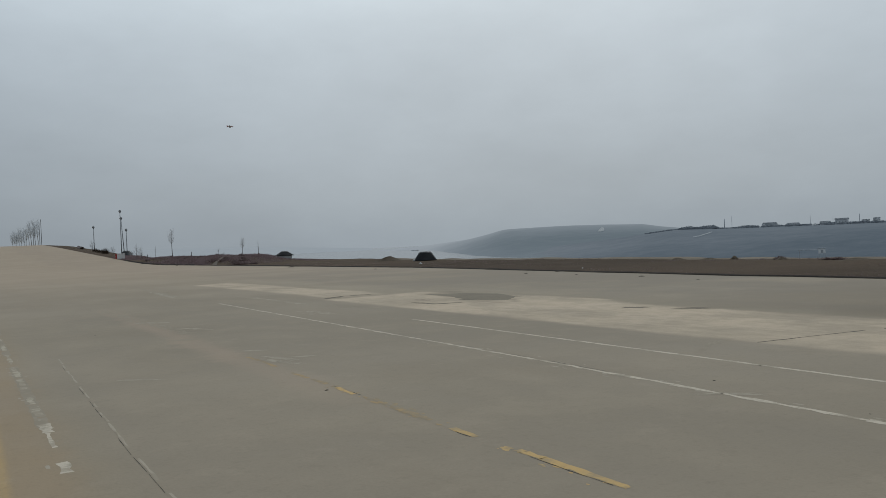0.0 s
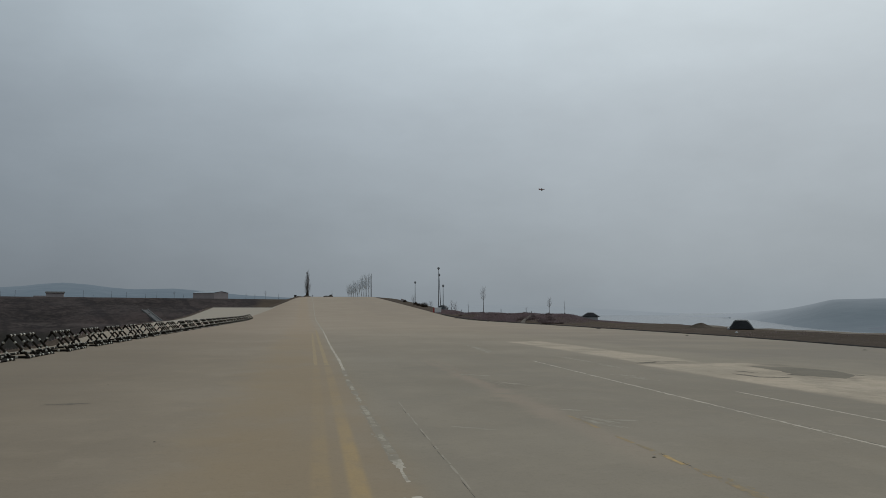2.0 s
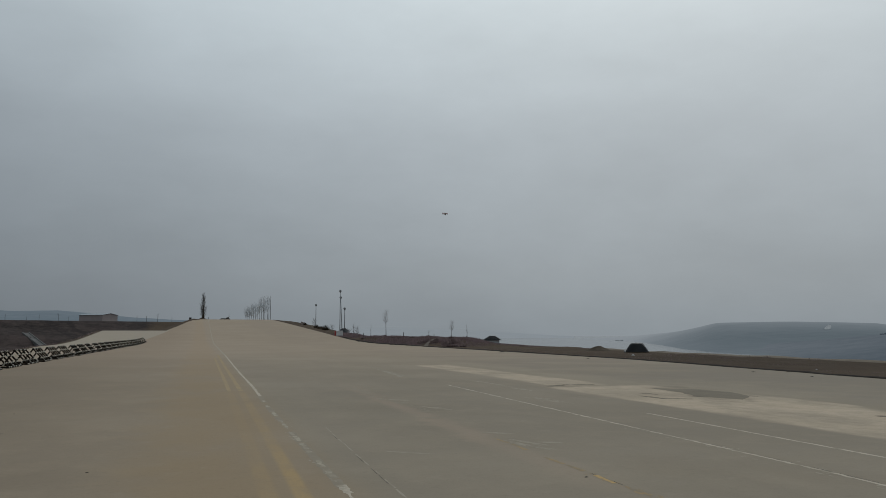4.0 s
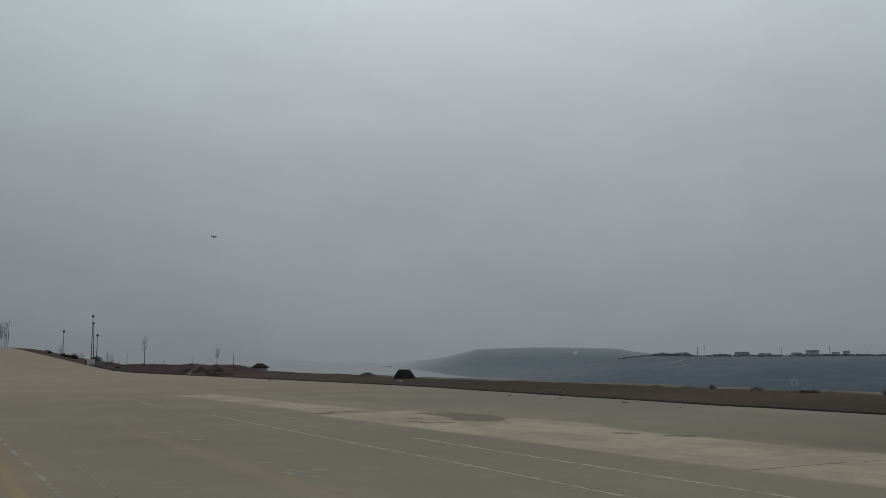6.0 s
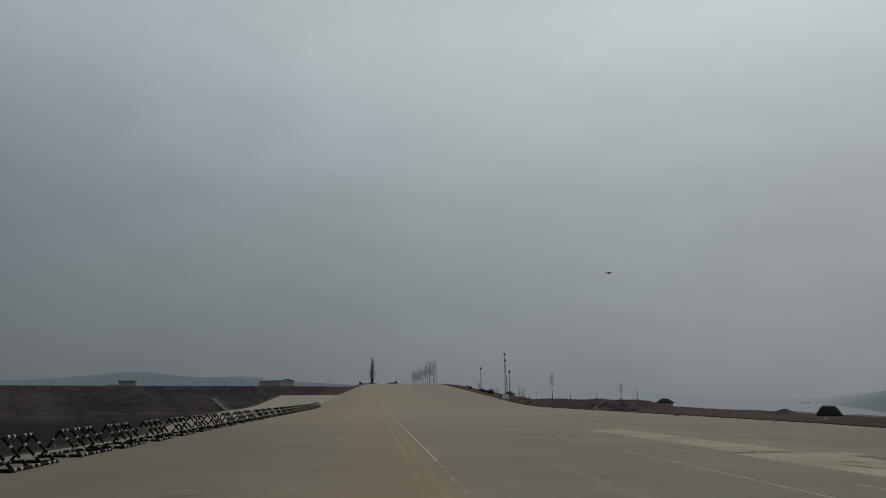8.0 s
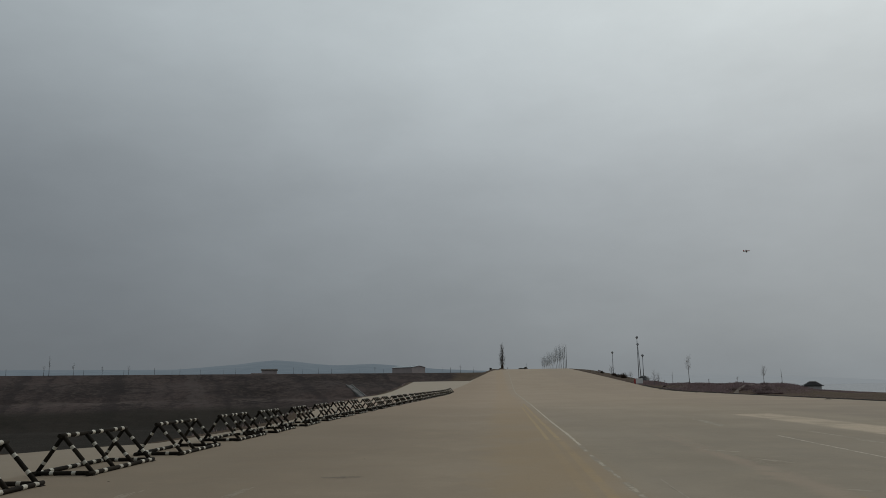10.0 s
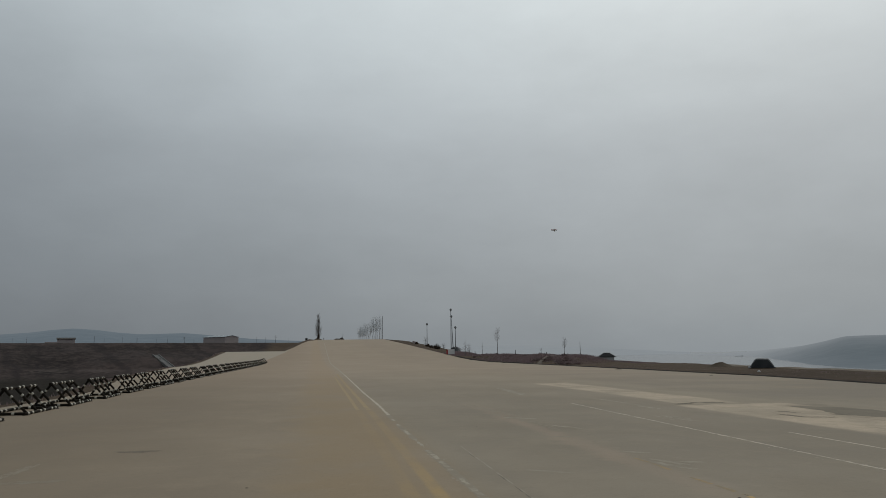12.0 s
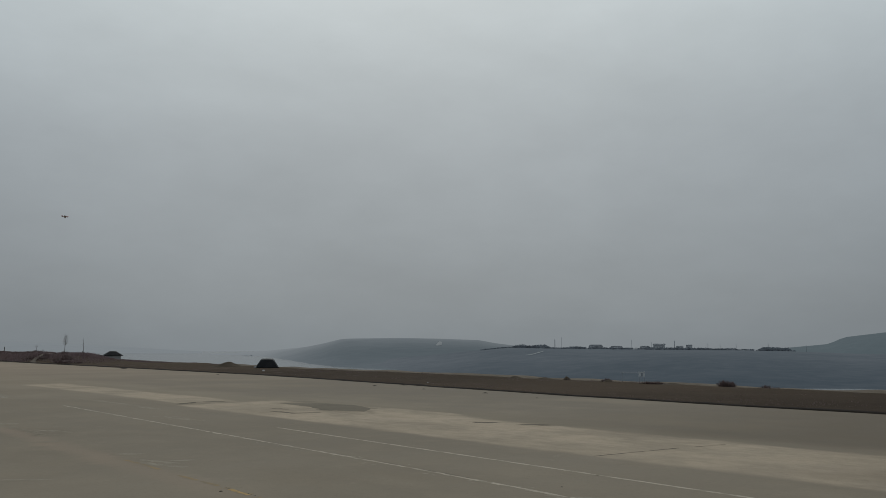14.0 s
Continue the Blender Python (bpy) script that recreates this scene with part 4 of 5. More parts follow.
def mound(name, label, sx, sy, h, seed, mat, category="mound", group="", seg=28, rings=7, flat=0.0):
    """A heap with an uneven outline."""
    bm = bmesh.new()
    prev = None
    top = None
    for j in range(rings + 1):
        u = 1 - j / rings
        row = []
        for k in range(seg):
            a = 2 * math.pi * k / seg
            n = 1 + 0.22 * noise.noise((math.cos(a) * 1.7 + seed, math.sin(a) * 1.7, u * 2))
            uu = max(u, 0.001)
            z = h * smooth01((1 - u) / max(0.05, 1 - flat)) * (1 + 0.2 * noise.noise((u * 3, a, seed * 1.3)))
            row.append(bm.verts.new((sx * uu * n * math.cos(a), sy * uu * n * math.sin(a), z - (0.06 if j == 0 else 0))))
        if prev:
            for k in range(seg):
                bm.faces.new((prev[k], prev[(k + 1) % seg], row[(k + 1) % seg], row[k])).smooth = True
        prev = row
    bm.faces.new(prev)
    return lone(name, bm, mat, label, category, group)


mound("earth_heap", "low heap of dark earth round a poplar", 2.9, 1.8, 1.0, 4, M_MOUND).matrix_basis = pose(1.6, 341, 6.95)
mound("rubble_heap", "low dark heap of rubble on the crest", 2.5, 1.4, 0.8, 9, M_BARK, flat=0.35).matrix_basis = pose(10.2, 345, 6.98)
mound("rubble_heap", "rounded dark heap of rubble on the crest", 1.3, 1.0, 1.2, 10, M_BARK, flat=0.25).matrix_basis = pose(11.6, 344, 6.98)
stand(bare_tree("sapling", "thin bare sapling on a heap of earth", 2.9, 0.4, 77, limbs=10), 12.1, 345, z=7.0)

# rows of poplars beyond the crest
rng = random.Random(5)
GROVE = ((3.02, 1.5), (3.14, 1.75), (3.26, 1.65), (3.38, 1.9), (3.52, 1.85), (3.66, 2.0), (3.80, 1.9), (3.93, 2.2), (4.06, 2.35), (4.20, 2.45), (4.28, 2.3), (4.44, 2.45))
for k, (az, el) in enumerate(GROVE):
    d = 352 + rng.uniform(0, 16)
    x, y = at_az(az, d)
    h = d * math.tan(radians(el)) + 1.6 - 6.9 + 0.4
    stand(bare_tree("poplar_tree", "tall bare poplar in a row past the crest", h, 1.25, 100 + k, "row of poplars past the crest", M_BARK_FAR, limbs=56, lift=1.2, bole=0.35 if k > 5 else 0.2, thick=0.75, twig=M_CROWN_FAR), x + 0.7, y, z=6.9)


def post(name, label, height, r, mat, category="post", group=""):
    bm = bmesh.new()
    tube(bm, ((0, 0, -0.3), (0, 0, height * 0.97), (0, 0, height)), (r, r * 0.9, r * 0.6), 8)
    return lone(name, bm, mat, label, category, group)


for az, el in ((4.56, 2.45), (4.66, 2.6)):
    x, y = at_az(az, 346)
    post("pole", "bare straight pole beside a row of poplars", 346 * math.tan(radians(el)) + 1.6 - 6.9, 0.09, M_BARK, "pole", "poles beside the poplars").matrix_basis = pose(x + 0.7, y, 6.9)
post("marker_post", "short dark post at the runway crest", 0.9, 0.09, M_CRACK).matrix_basis = pose(3.9, 341, ramp(341))


# ---------------------------------------------------------------- floodlight masts and the things round them
def light_mast(height, heads, label):
    ob = thing("light_mast", label, "light mast", "floodlight masts beside the runway")
    bm = bmesh.new()
    tube(bm, ((0, 0, -0.3), (0, 0, height * 0.5), (0, 0, height)), (0.11, 0.093, 0.065), 8)
    part("pole", bm, M_STEEL, ob)
    bm = bmesh.new()
    box(bm, -0.25, 0.25, -0.25, 0.25, -0.05, 0.12, 0.02)
    part("footing", bm, M_CHUTE, ob)
    for z in heads:
        bm = bmesh.new()
        tube(bm, ((0, 0, z - 0.40), (0, 0, z - 0.32), (0, 0, z + 0.24), (0, 0, z + 0.32)), (0.10, 0.20, 0.25, 0.14), 10)
        head = part("lamp_head", bm, M_LAMP, ob, "round grey floodlight head")
        for a in range(4):
            bm = bmesh.new()
            ca, sa = math.cos(a * math.pi / 2 + 0.5), math.sin(a * math.pi / 2 + 0.5)
            tube(bm, ((ca * 0.18, sa * 0.18, z), (ca * 0.32, sa * 0.32, z - 0.05)), (0.10, 0.14), 8)
            part("floodlight", bm, M_LAMP, head)
    return ob


def mast_at(az, d, top, heads, label, lean=0.0):
    x, y = at_az(az, d)
    x += 0.74
    z = ground_z(x, y)
    ob = light_mast(1.6 + d * math.tan(radians(top)) - z, [1.6 + d * math.tan(radians(h)) - z for h in heads], label)
    ob.matrix_basis = pose(x, y, z, 0, lean, 0)


mast_at(9.37, 205, 3.07, (2.98,), "tall slender floodlight mast on the runway verge")
mast_at(9.53, 214, 2.62, (2.52,), "steel floodlight mast leaning towards a taller one", -2.9)
mast_at(9.70, 216, 1.83, (1.74,), "short floodlight mast on the runway verge")
mast_at(7.72, 240, 2.08, (1.98,), "floodlight mast standing alone on the verge")

bm = bmesh.new()
cabinet = thing("marker_cabinet", "white concrete cabinet with a red end on the verge", "cabinet")
box(bm, -0.55, 0.62, -0.3, 0.3, 0, 0.86, 0.03)
part("body", bm, M_BOXW, cabinet)
bm = bmesh.new()
box(bm, -0.82, -0.555, -0.27, 0.27, 0, 0.88, 0.03)
part("end_panel", bm, M_BOXR, cabinet, "red end panel")
bm = bmesh.new()
box(bm, -0.6, 0.68, -0.36, 0.36, 0.862, 0.93, 0.02)
part("cap", bm, M_BOXW, cabinet)
cx, cy = at_az(9.30, 172)
cabinet.matrix_basis = pose(cx + 0.74, cy, ramp(cy), 0, 0, -6) @ Matrix.Diagonal((1.2, 1.2, 1.15, 1))


def bush(name, label, w, h, seed, mat, n=260, category="bush", group=""):
    """A bare bush: many thin stems out of one root."""
    rng = random.Random(seed)
    bm = bmesh.new()
    for k in range(n):
        a, s = rng.uniform(0, 2 * math.pi), math.sqrt(rng.random())
        root = Vector((math.cos(a) * s * w * 0.55, math.sin(a) * s * w * 0.55, -0.03))
        tip = root + Vector((math.cos(a) * w * 0.3 * s + rng.uniform(-0.15, 0.15) * w, math.sin(a) * w * 0.3 * s + rng.uniform(-0.15, 0.15) * w, h * (1.05 - 0.55 * s * s) * rng.uniform(0.6, 1.05)))
        side = Vector((math.cos(a + 1.6), math.sin(a + 1.6), 0)) * (0.012 + 0.004 * h) * rng.uniform(0.7, 1.6)
        v = [bm.verts.new(p) for p in (root - side, root + side, tip + side * 0.3, tip - side * 0.3)]
        bm.faces.new(v)
    return lone(name, bm, mat, label, category, group)


for az, d, w, h in ((8.62, 215, 1.6, 1.5), (9.98, 200, 1.9, 1.35), (8.0, 236, 1.1, 1.0), (7.2, 262, 0.9, 0.9), (8.25, 225, 1.5, 0.9)):
    x, y = at_az(az, d)
    stand(bush("dry_bush", "dark dry bush on the runway verge", w, h, int(az * 100), M_TWIG, 420, group="dry bushes on the verge"), x - 0.2, y)
x, y = at_az(9.85, 196)
mound("covered_heap", "dark covered heap beside the masts", 1.7, 1.2, 1.15, 14, M_TARP, "heap", flat=0.3).matrix_basis = pose(x, y, ground_z(x, y))
x, y = at_az(7.02, 268)
bm = bmesh.new()
box(bm, -0.9, 0.9, -0.15, 0.15, 0, 0.75, 0.05)
lone("leaning_slab", bm, M_PINK, "pale pinkish slab leaning on the verge", "slab").matrix_basis = pose(x, y, ground_z(x, y), 0, 18, 10)

rng = random.Random(71)
for k in range(34):
    y = rng.uniform(92, 160)
    d = rng.uniform(1.5, 7.5)
    x = lerp_table(y, RIGHT_EDGE) + d
    tall = 1.0 if 96 < y < 120 else 0.7
    stand(bush("bank_bush", "leafless purple-brown bush on a bank of earth", rng.uniform(0.7, 1.5), rng.uniform(0.35, 0.6) * tall, 700 + k, M_BUSH, 260, group="leafless bushes on the bank"), x, y)
bush("dark_shrub", "dark shrub round the foot of a poplar", 0.75, 2.9, 611, M_TWIG, 420).matrix_basis = pose(1.85, 341.2, 7.2)
for az, d, w, h in ((53.85, 44.3, 0.45, 0.22), (56.6, 42.8, 0.6, 0.16), (57.2, 42.5, 0.7, 0.17), (61.5, 41.0, 0.5, 0.34), (61.9, 40.9, 0.4, 0.28), (64.1, 40.4, 0.5, 0.34), (64.9, 40.2, 0.8, 0.30), (65.6, 40.1, 0.5, 0.24), (67.0, 39.8, 0.4, 0.2), (69.2, 39.3, 0.9, 0.24), (70.6, 39.0, 0.9, 0.22)):
    x, y = at_az(az, d)
    stand(bush("brink_bush", "low red-brown bush on the river brink", w, h, int(az * 100), M_BUSH, 240, group="low bushes on the brink"), x - 0.3, y - 0.4)

# trees and posts on the bank
for az, d, top, sp, seed in ((12.82, 150, 1.60, 0.8, 31), (11.75, 158, 0.62, 0.25, 32), (10.54, 165, 0.72, 0.5, 33), (10.82, 168, 0.56, 0.5, 34), (17.46, 128, 0.86, 0.6, 35), (15.85, 132, 0.2, 0.3, 36), (18.52, 122, 0.66, 0.2, 38), (9.05, 205, 0.62, 0.6, 39), (7.78, 236, 1.02, 0.9, 40)):
    x, y = at_az(az, d)
    z = ground_z(x, y)
    stand(bare_tree("young_tree", "young bare tree on a scrubby bank", max(0.9, 1.6 + d * math.tan(radians(top)) - z), sp, seed, "young trees on the bank", M_BARK_MID, limbs=40 if sp > 0.4 else 14, lift=0.5, bole=0.5 if az > 11 else 0.15, thick=0.7, twig=M_CROWN_MID), x, y, z=z - 0.05)
for az, d, top in ((14.05, 144, 0.38), (16.2, 130, 0.1), (18.5, 121, 0.15), (11.23, 160, 0.3)):
    x, y = at_az(az, d)
    z = ground_z(x, y)
    post("fence_post", "short dark post on a scrubby bank", max(0.5, 0.55 * (1.6 + d * math.tan(radians(top)) - z)), 0.06, M_BARK_MID, "post", "posts on the bank").matrix_basis = pose(x, y, z)


# ---------------------------------------------------------------- covered stacks at the edge of the shelf
def covered_stack(w, d, h, label, mat, top=0.62):
    """A stack under a tarpaulin: sloping sides, flat ridge, slack cloth and a weighted hem."""
    ob = thing("covered_stack", label, "covered stack", "covered stacks above the river")
    bm = bmesh.new()
    n = 14
    prof = ((-1.0, 0.0), (-0.93, 0.25), (-top - 0.06, 0.84), (-top + 0.08, 1.0), (0.0, 1.02), (top - 0.08, 1.0), (top + 0.06, 0.84), (0.93, 0.25), (1.0, 0.0))
    prev = None
    for i in range(n + 1):
        y = -d / 2 + d * i / n
        e = 1 - 0.10 * (abs(2 * i / n - 1)) ** 6
        row = []
        for px_, pz in prof:
            sag = 0.035 * noise.noise((px_ * 3, y * 2.2, w))
            row.append(bm.verts.new((px_ * w / 2 * e + sag * w * 0.3, y, max(-0.03, pz * h * e + sag * h * (1 if pz > 0 else 0)))))
        if prev:
            for k in range(len(prof) - 1):
                bm.faces.new((prev[k], prev[k + 1], row[k + 1], row[k])).smooth = True
        else:
            bm.faces.new(row[::-1])
        prev = row
    bm.faces.new(prev)
    part("cover", bm, mat, ob)
    bm = bmesh.new()
    tube(bm, ((-w * 0.52, -d / 2 - 0.03, 0.05), (0, -d / 2 - 0.05, 0.04), (w * 0.52, -d / 2 - 0.03, 0.05)), (0.05, 0.045, 0.05), 6)
    part("hem_weight", bm, M_RUBBER, ob)
    bm = bmesh.new()
    box(bm, -w * 0.56, -w * 0.46, -d / 2 - 0.12, -d / 2 + 0.05, 0, 0.16, 0.03)
    part("corner_bag", bm, M_TARP_PALE, ob, "pale sandbag on the corner")
    return ob


x, y = at_az(30.32, 74.5)
st = covered_stack(2.0, 2.2, 0.79, "dark tarpaulin-covered stack above the river", M_TARP, 0.55)
st.matrix_basis = pose(x - 0.1, y, max(ground_z(x + dx, y + dy) for dx in (-0.8, 0, 0.8) for dy in (-1, 0, 1)), 0, 0, -30.5)


x, y = at_az(20.3, 112)
st = covered_stack(2.35, 1.9, 0.6, "low grey tarpaulin-covered stack on pale pallets", M_TARP_GREY, 0.40)
bm = bmesh.new()
box(bm, -0.95, 0.95, -0.9, 0.9, -0.55, 0.015, 0.02)
part("pallet", bm, M_TARP_PALE, st, "pale wooden pallet")
st.matrix_basis = pose(x, y, ground_z(x, y) + 0.5, 0, 0, -18)
x, y = at_az(27.9, 80)
mound("earth_heap", "brown heap of earth above the river", 1.6, 0.9, 0.44, 17, M_MOUND, group="heaps of earth above the river").matrix_basis = pose(x - 0.36, y, ground_z(x, y))
for az, d, sx, hh in ((51.15, 46.6, 0.36, 0.2), (47.6, 48.5, 0.75, 0.14), (49.6, 47.4, 0.9, 0.12), (58.2, 41.5, 1.1, 0.1), (54.0, 44, 0.5, 0.15), (66.0, 40.3, 0.8, 0.16), (68.6, 39.7, 1.0, 0.15)):
    x, y = at_az(az, d)
    mound("earth_heap", "small heap of red-brown earth at the brink", sx, sx * 0.7, hh, int(az), M_MOUND, group="heaps of earth above the river").matrix_basis = pose(x - 0.36, y - 0.4, ground_z(x, y) - 0.01)


# ---------------------------------------------------------------- sheds on the embankment
def shed(L_, W_, eave, ridge, label, roof=None):
    ob = thing("shed", label, "shed", "sheds on the embankment")
    bm = bmesh.new()
    v = [bm.verts.new(p) for p in ((-L_ / 2, -W_ / 2, -0.5), (L_ / 2, -W_ / 2, -0.5), (L_ / 2, W_ / 2, -0.5), (-L_ / 2, W_ / 2, -0.5), (-L_ / 2, -W_ / 2, eave), (L_ / 2, -W_ / 2, eave), (L_ / 2, W_ / 2, eave), (-L_ / 2, W_ / 2, eave), (-L_ / 2, 0, ridge), (L_ / 2, 0, ridge))]
    for q in ((0, 1, 5, 4), (2, 3, 7, 6), (1, 2, 6, 9, 5), (3, 0, 4, 8, 7)):
        bm.faces.new([v[i] for i in q])
    part("wall", bm, M_PINK, ob)
    for sg in (-1, 1):
        bm = bmesh.new()
        o = 0.4
        k = (ridge - eave) / (W_ / 2)
        a, b = (0.0, ridge + 0.02), (sg * (W_ / 2 + o), eave - k * o + 0.02)
        pts = [(-L_ / 2 - o, a[0], a[1]), (L_ / 2 + o, a[0], a[1]), (L_ / 2 + o, b[0], b[1]), (-L_ / 2 - o, b[0], b[1])]
        lo = [bm.verts.new(p) for p in pts]
        hi = [bm.verts.new((p[0], p[1], p[2] + 0.12)) for p in pts]
        bm.faces.new(lo)
        bm.faces.new(hi[::-1])
        for i in range(4):
            bm.faces.new((lo[i], lo[(i + 1) % 4], hi[(i + 1) % 4], hi[i]))
        bmesh.ops.recalc_face_normals(bm, faces=bm.faces[:])
        part("roof_sheet", bm, roof or M_ROOF, ob, "" if roof else "blue-grey metal roof")
    return ob


def on_emb(az, back=6.0):
    t = math.tan(radians(az))
    y = 500 / (1 - 0.38 * t) + back
    return y * t, y


x, y = on_emb(-6.2, 16)
s1 = shed(17.5, 11.0, 3.45, 4.35, "long pink-walled shed with a blue-grey roof")
s1.matrix_basis = pose(x - 0.4, y, ground_z(x, y), 0, 0, -40)
x, y = on_emb(-15.8, 12)
s2 = shed(8.6, 5.0, 2.2, 2.9, "small weathered shed on the embankment", M_BARK)
s2.matrix_basis = pose(x - 0.4, y, ground_z(x, y), 0, 0, 14)
x, y = on_emb(-16.7, 10)
bm = bmesh.new()
box(bm, -3.2, 3.2, -0.15, 0.15, -0.4, 0.7, 0.03)
lone("low_wall", bm, M_PINK, "low brick wall beside a small shed", "wall").matrix_basis = pose(x, y, ground_z(x, y), 0, 0, 14)

rng = random.Random(8)
POSTS = ((-29.9, 1.5), (-29.6, 2.15), (-28.2, 1.7), (-27.6, 1.25), (-26.5, 1.45), (-25.2, 1.2), (-24.9, 1.5), (-23.3, 1.35), (-22.2, 1.18), (-21.7, 1.35), (-20.4, 1.2), (-18.9, 1.2), (-18.1, 1.3), (-14.2, 1.3), (-13.6, 1.15), (-12.5, 1.3), (-11.6, 1.2), (-10.4, 1.15), (-9.7, 1.25), (-8.6, 1.3), (-8.0, 1.1), (-3.9, 1.25), (-3.3, 1.15), (-2.6, 1.35), (-1.7, 1.2), (-32.0, 1.3), (-34.5, 1.4))
for k, (az, el) in enumerate(POSTS):
    x, y = on_emb(az, rng.uniform(4, 16))
    z = ground_z(x, y)
    h = max(1.2, 1.6 + math.hypot(x, y) * math.tan(radians(el)) - z)
    if h > 4.2:
        stand(bare_tree("roadside_tree", "bare roadside tree on the embankment", h, 1.0, 300 + k, "bare trees on the embankment", M_BARK, limbs=16, bole=0.4), x, y, z=z)
    elif k % 3 == 1:
        post("roadside_post", "thin dark post on the embankment", h, 0.09, M_BARK, "post", "posts on the embankment").matrix_basis = pose(x, y, z)
    else:
        stand(bare_tree("roadside_sapling", "bare sapling on the embankment", h, 0.35, 300 + k, "saplings on the embankment", M_BARK, limbs=8, bole=0.4), x, y, z=z)

# drainage chute down the embankment
def slope_point(az, el, x0=0.74):
    """Where a line of sight from the first stand meets the far embankment."""
    for k in range(900):
        d = 250 + 0.5 * k
        x, y = x0 + d * math.sin(radians(az)), d * math.cos(radians(az))
        if ground_z(x, y) >= 1.55 + d * math.tan(radians(el)):
            break
    return x, y


bm = bmesh.new()
prev = None
(xa, ya), (xb, yb) = slope_point(-10.52, -0.05), slope_point(-9.25, -1.1)
za = ground_z(xa, ya) + 0.5
zb = ground_z(xb, yb) + 0.5
lift = max(ground_z(xa + (xb - xa) * i / 16, ya + (yb - ya) * i / 16) - (za + (zb - za) * i / 16) for i in range(17))
za, zb = za + max(0.0, lift), zb + max(0.0, lift)
for i in range(17):
    u = i / 16
    x, y = xa + (xb - xa) * u, ya + (yb - ya) * u
    z = za + (zb - za) * u
    row = [bm.verts.new(p) for p in ((x - 1.6, y, z - 4), (x - 1.6, y, z + 0.25), (x - 1.2, y, z + 0.25), (x - 1.15, y, z - 0.15), (x + 1.15, y, z - 0.15), (x + 1.2, y, z + 0.25), (x + 1.6, y, z + 0.25), (x + 1.6, y, z - 4))]
    if prev:
        for j in range(7):
            bm.faces.new((prev[j], prev[j + 1], row[j + 1], row[j]))
    prev = row
structure("drainage_chute", bm, M_CHUTE, "pale concrete drainage chute down the embankment", "chute")


# ---------------------------------------------------------------- the village across the river
def house(w, d, eave, ridge, wall, label):
    ob = thing("house", label, "house", "village houses on the bluff")
    bm = bmesh.new()
    v = [bm.verts.new(p) for p in ((-w / 2, -d / 2, -6), (w / 2, -d / 2, -6), (w / 2, d / 2, -6), (-w / 2, d / 2, -6), (-w / 2, -d / 2, eave), (w / 2, -d / 2, eave), (w / 2, d / 2, eave), (-w / 2, d / 2, eave), (-w / 2, 0, ridge), (w / 2, 0, ridge))]
    for q in ((0, 1, 5, 4), (2, 3, 7, 6), (1, 2, 6, 9, 5), (3, 0, 4, 8, 7)):
        bm.faces.new([v[i] for i in q])
    part("wall", bm, wall, ob)
    bm = bmesh.new()
    o, k = 0.5, (ridge - eave) / (d / 2)
    for sg in (-1, 1):
        q = [bm.verts.new(p) for p in ((-w / 2 - o, 0, ridge + 0.1), (w / 2 + o, 0, ridge + 0.1), (w / 2 + o, sg * (d / 2 + o), eave - k * o + 0.1), (-w / 2 - o, sg * (d / 2 + o), eave - k * o + 0.1))]
        bm.faces.new(q)
    bmesh.ops.solidify(bm, geom=bm.faces[:], thickness=0.2)
    part("roof", bm, M_ROOFG, ob)
    nw = max(2, int(w / 2.2))
    for i in range(nw):
        x = -w / 2 + w * (i + 0.5) / nw
        bm = bmesh.new()
        box(bm, x - 0.42, x + 0.42, -d / 2 - 0.06, -d / 2 + 0.05, eave * 0.38, eave * 0.70)
        part("window", bm, M_PANE, ob)
    return ob


rng = random.Random(19)
# azimuth, width, eave height, ridge above the eave, ridge elevation, pale walls
HOUSES = ((50.95, 6, 2.6, 1.0, 0.08, 1), (51.7, 9, 3.0, 1.6, 0.20, 0), (53.15, 11, 3.4, 2.0, 0.33, 1), (54.55, 9, 3.0, 1.6, 0.24, 1), (55.4, 6, 2.8, 1.2, 0.13, 0), (56.45, 7, 3.2, 1.5, 0.25, 0), (57.4, 9.5, 4.8, 1.0, 0.40, 1), (58.75, 5, 3.0, 1.3, 0.25, 0), (59.36, 3.2, 4.6, 0.5, 0.34, 1), (60.35, 8, 2.8, 1.0, 0.12, 0), (61.2, 6, 2.6, 0.9, 0.08, 0), (62.0, 8.5, 2.8, 1.2, 0.12, 0), (63.05, 9, 2.6, 1.0, 0.06, 0), (47.4, 8, 3.0, 1.6, 0.14, 0))
for k, (az, w, e, rise, el, pale) in enumerate(HOUSES):
    x, y, z = BLUFF.top(az, rng.uniform(2, 30))
    h = house(w, 6.5, e, e + rise, M_WALLW if pale else M_WALLG, "pale two-storey village house" if e > 4.5 else ("whitewashed village house with a slate roof" if pale else "grey village house with a slate roof"))
    h.matrix_basis = pose(x, y, zel(math.hypot(x, y), el) - e - rise, 0, 0, -az + rng.uniform(-24, 24))
for az, el, r in ((50.34, 0.70, 0.32), (50.81, 0.85, 0.12), (55.58, 0.66, 0.16), (56.9, 0.50, 0.1), (58.41, 0.62, 0.26), (60.56, 0.43, 0.16), (61.35, 0.34, 0.1), (62.35, 0.42, 0.12), (64.33, 0.42, 0.14), (66.6, 0.33, 0.12)):
    x, y, z = BLUFF.top(az, 2)
    dd = math.hypot(x, y)
    post("utility_pole", "tall utility pole in the village", max(3, 1.6 + dd * math.tan(radians(el)) - z), r, M_ROOFG, "utility pole", "utility poles in the village").matrix_basis = pose(x, y, z)

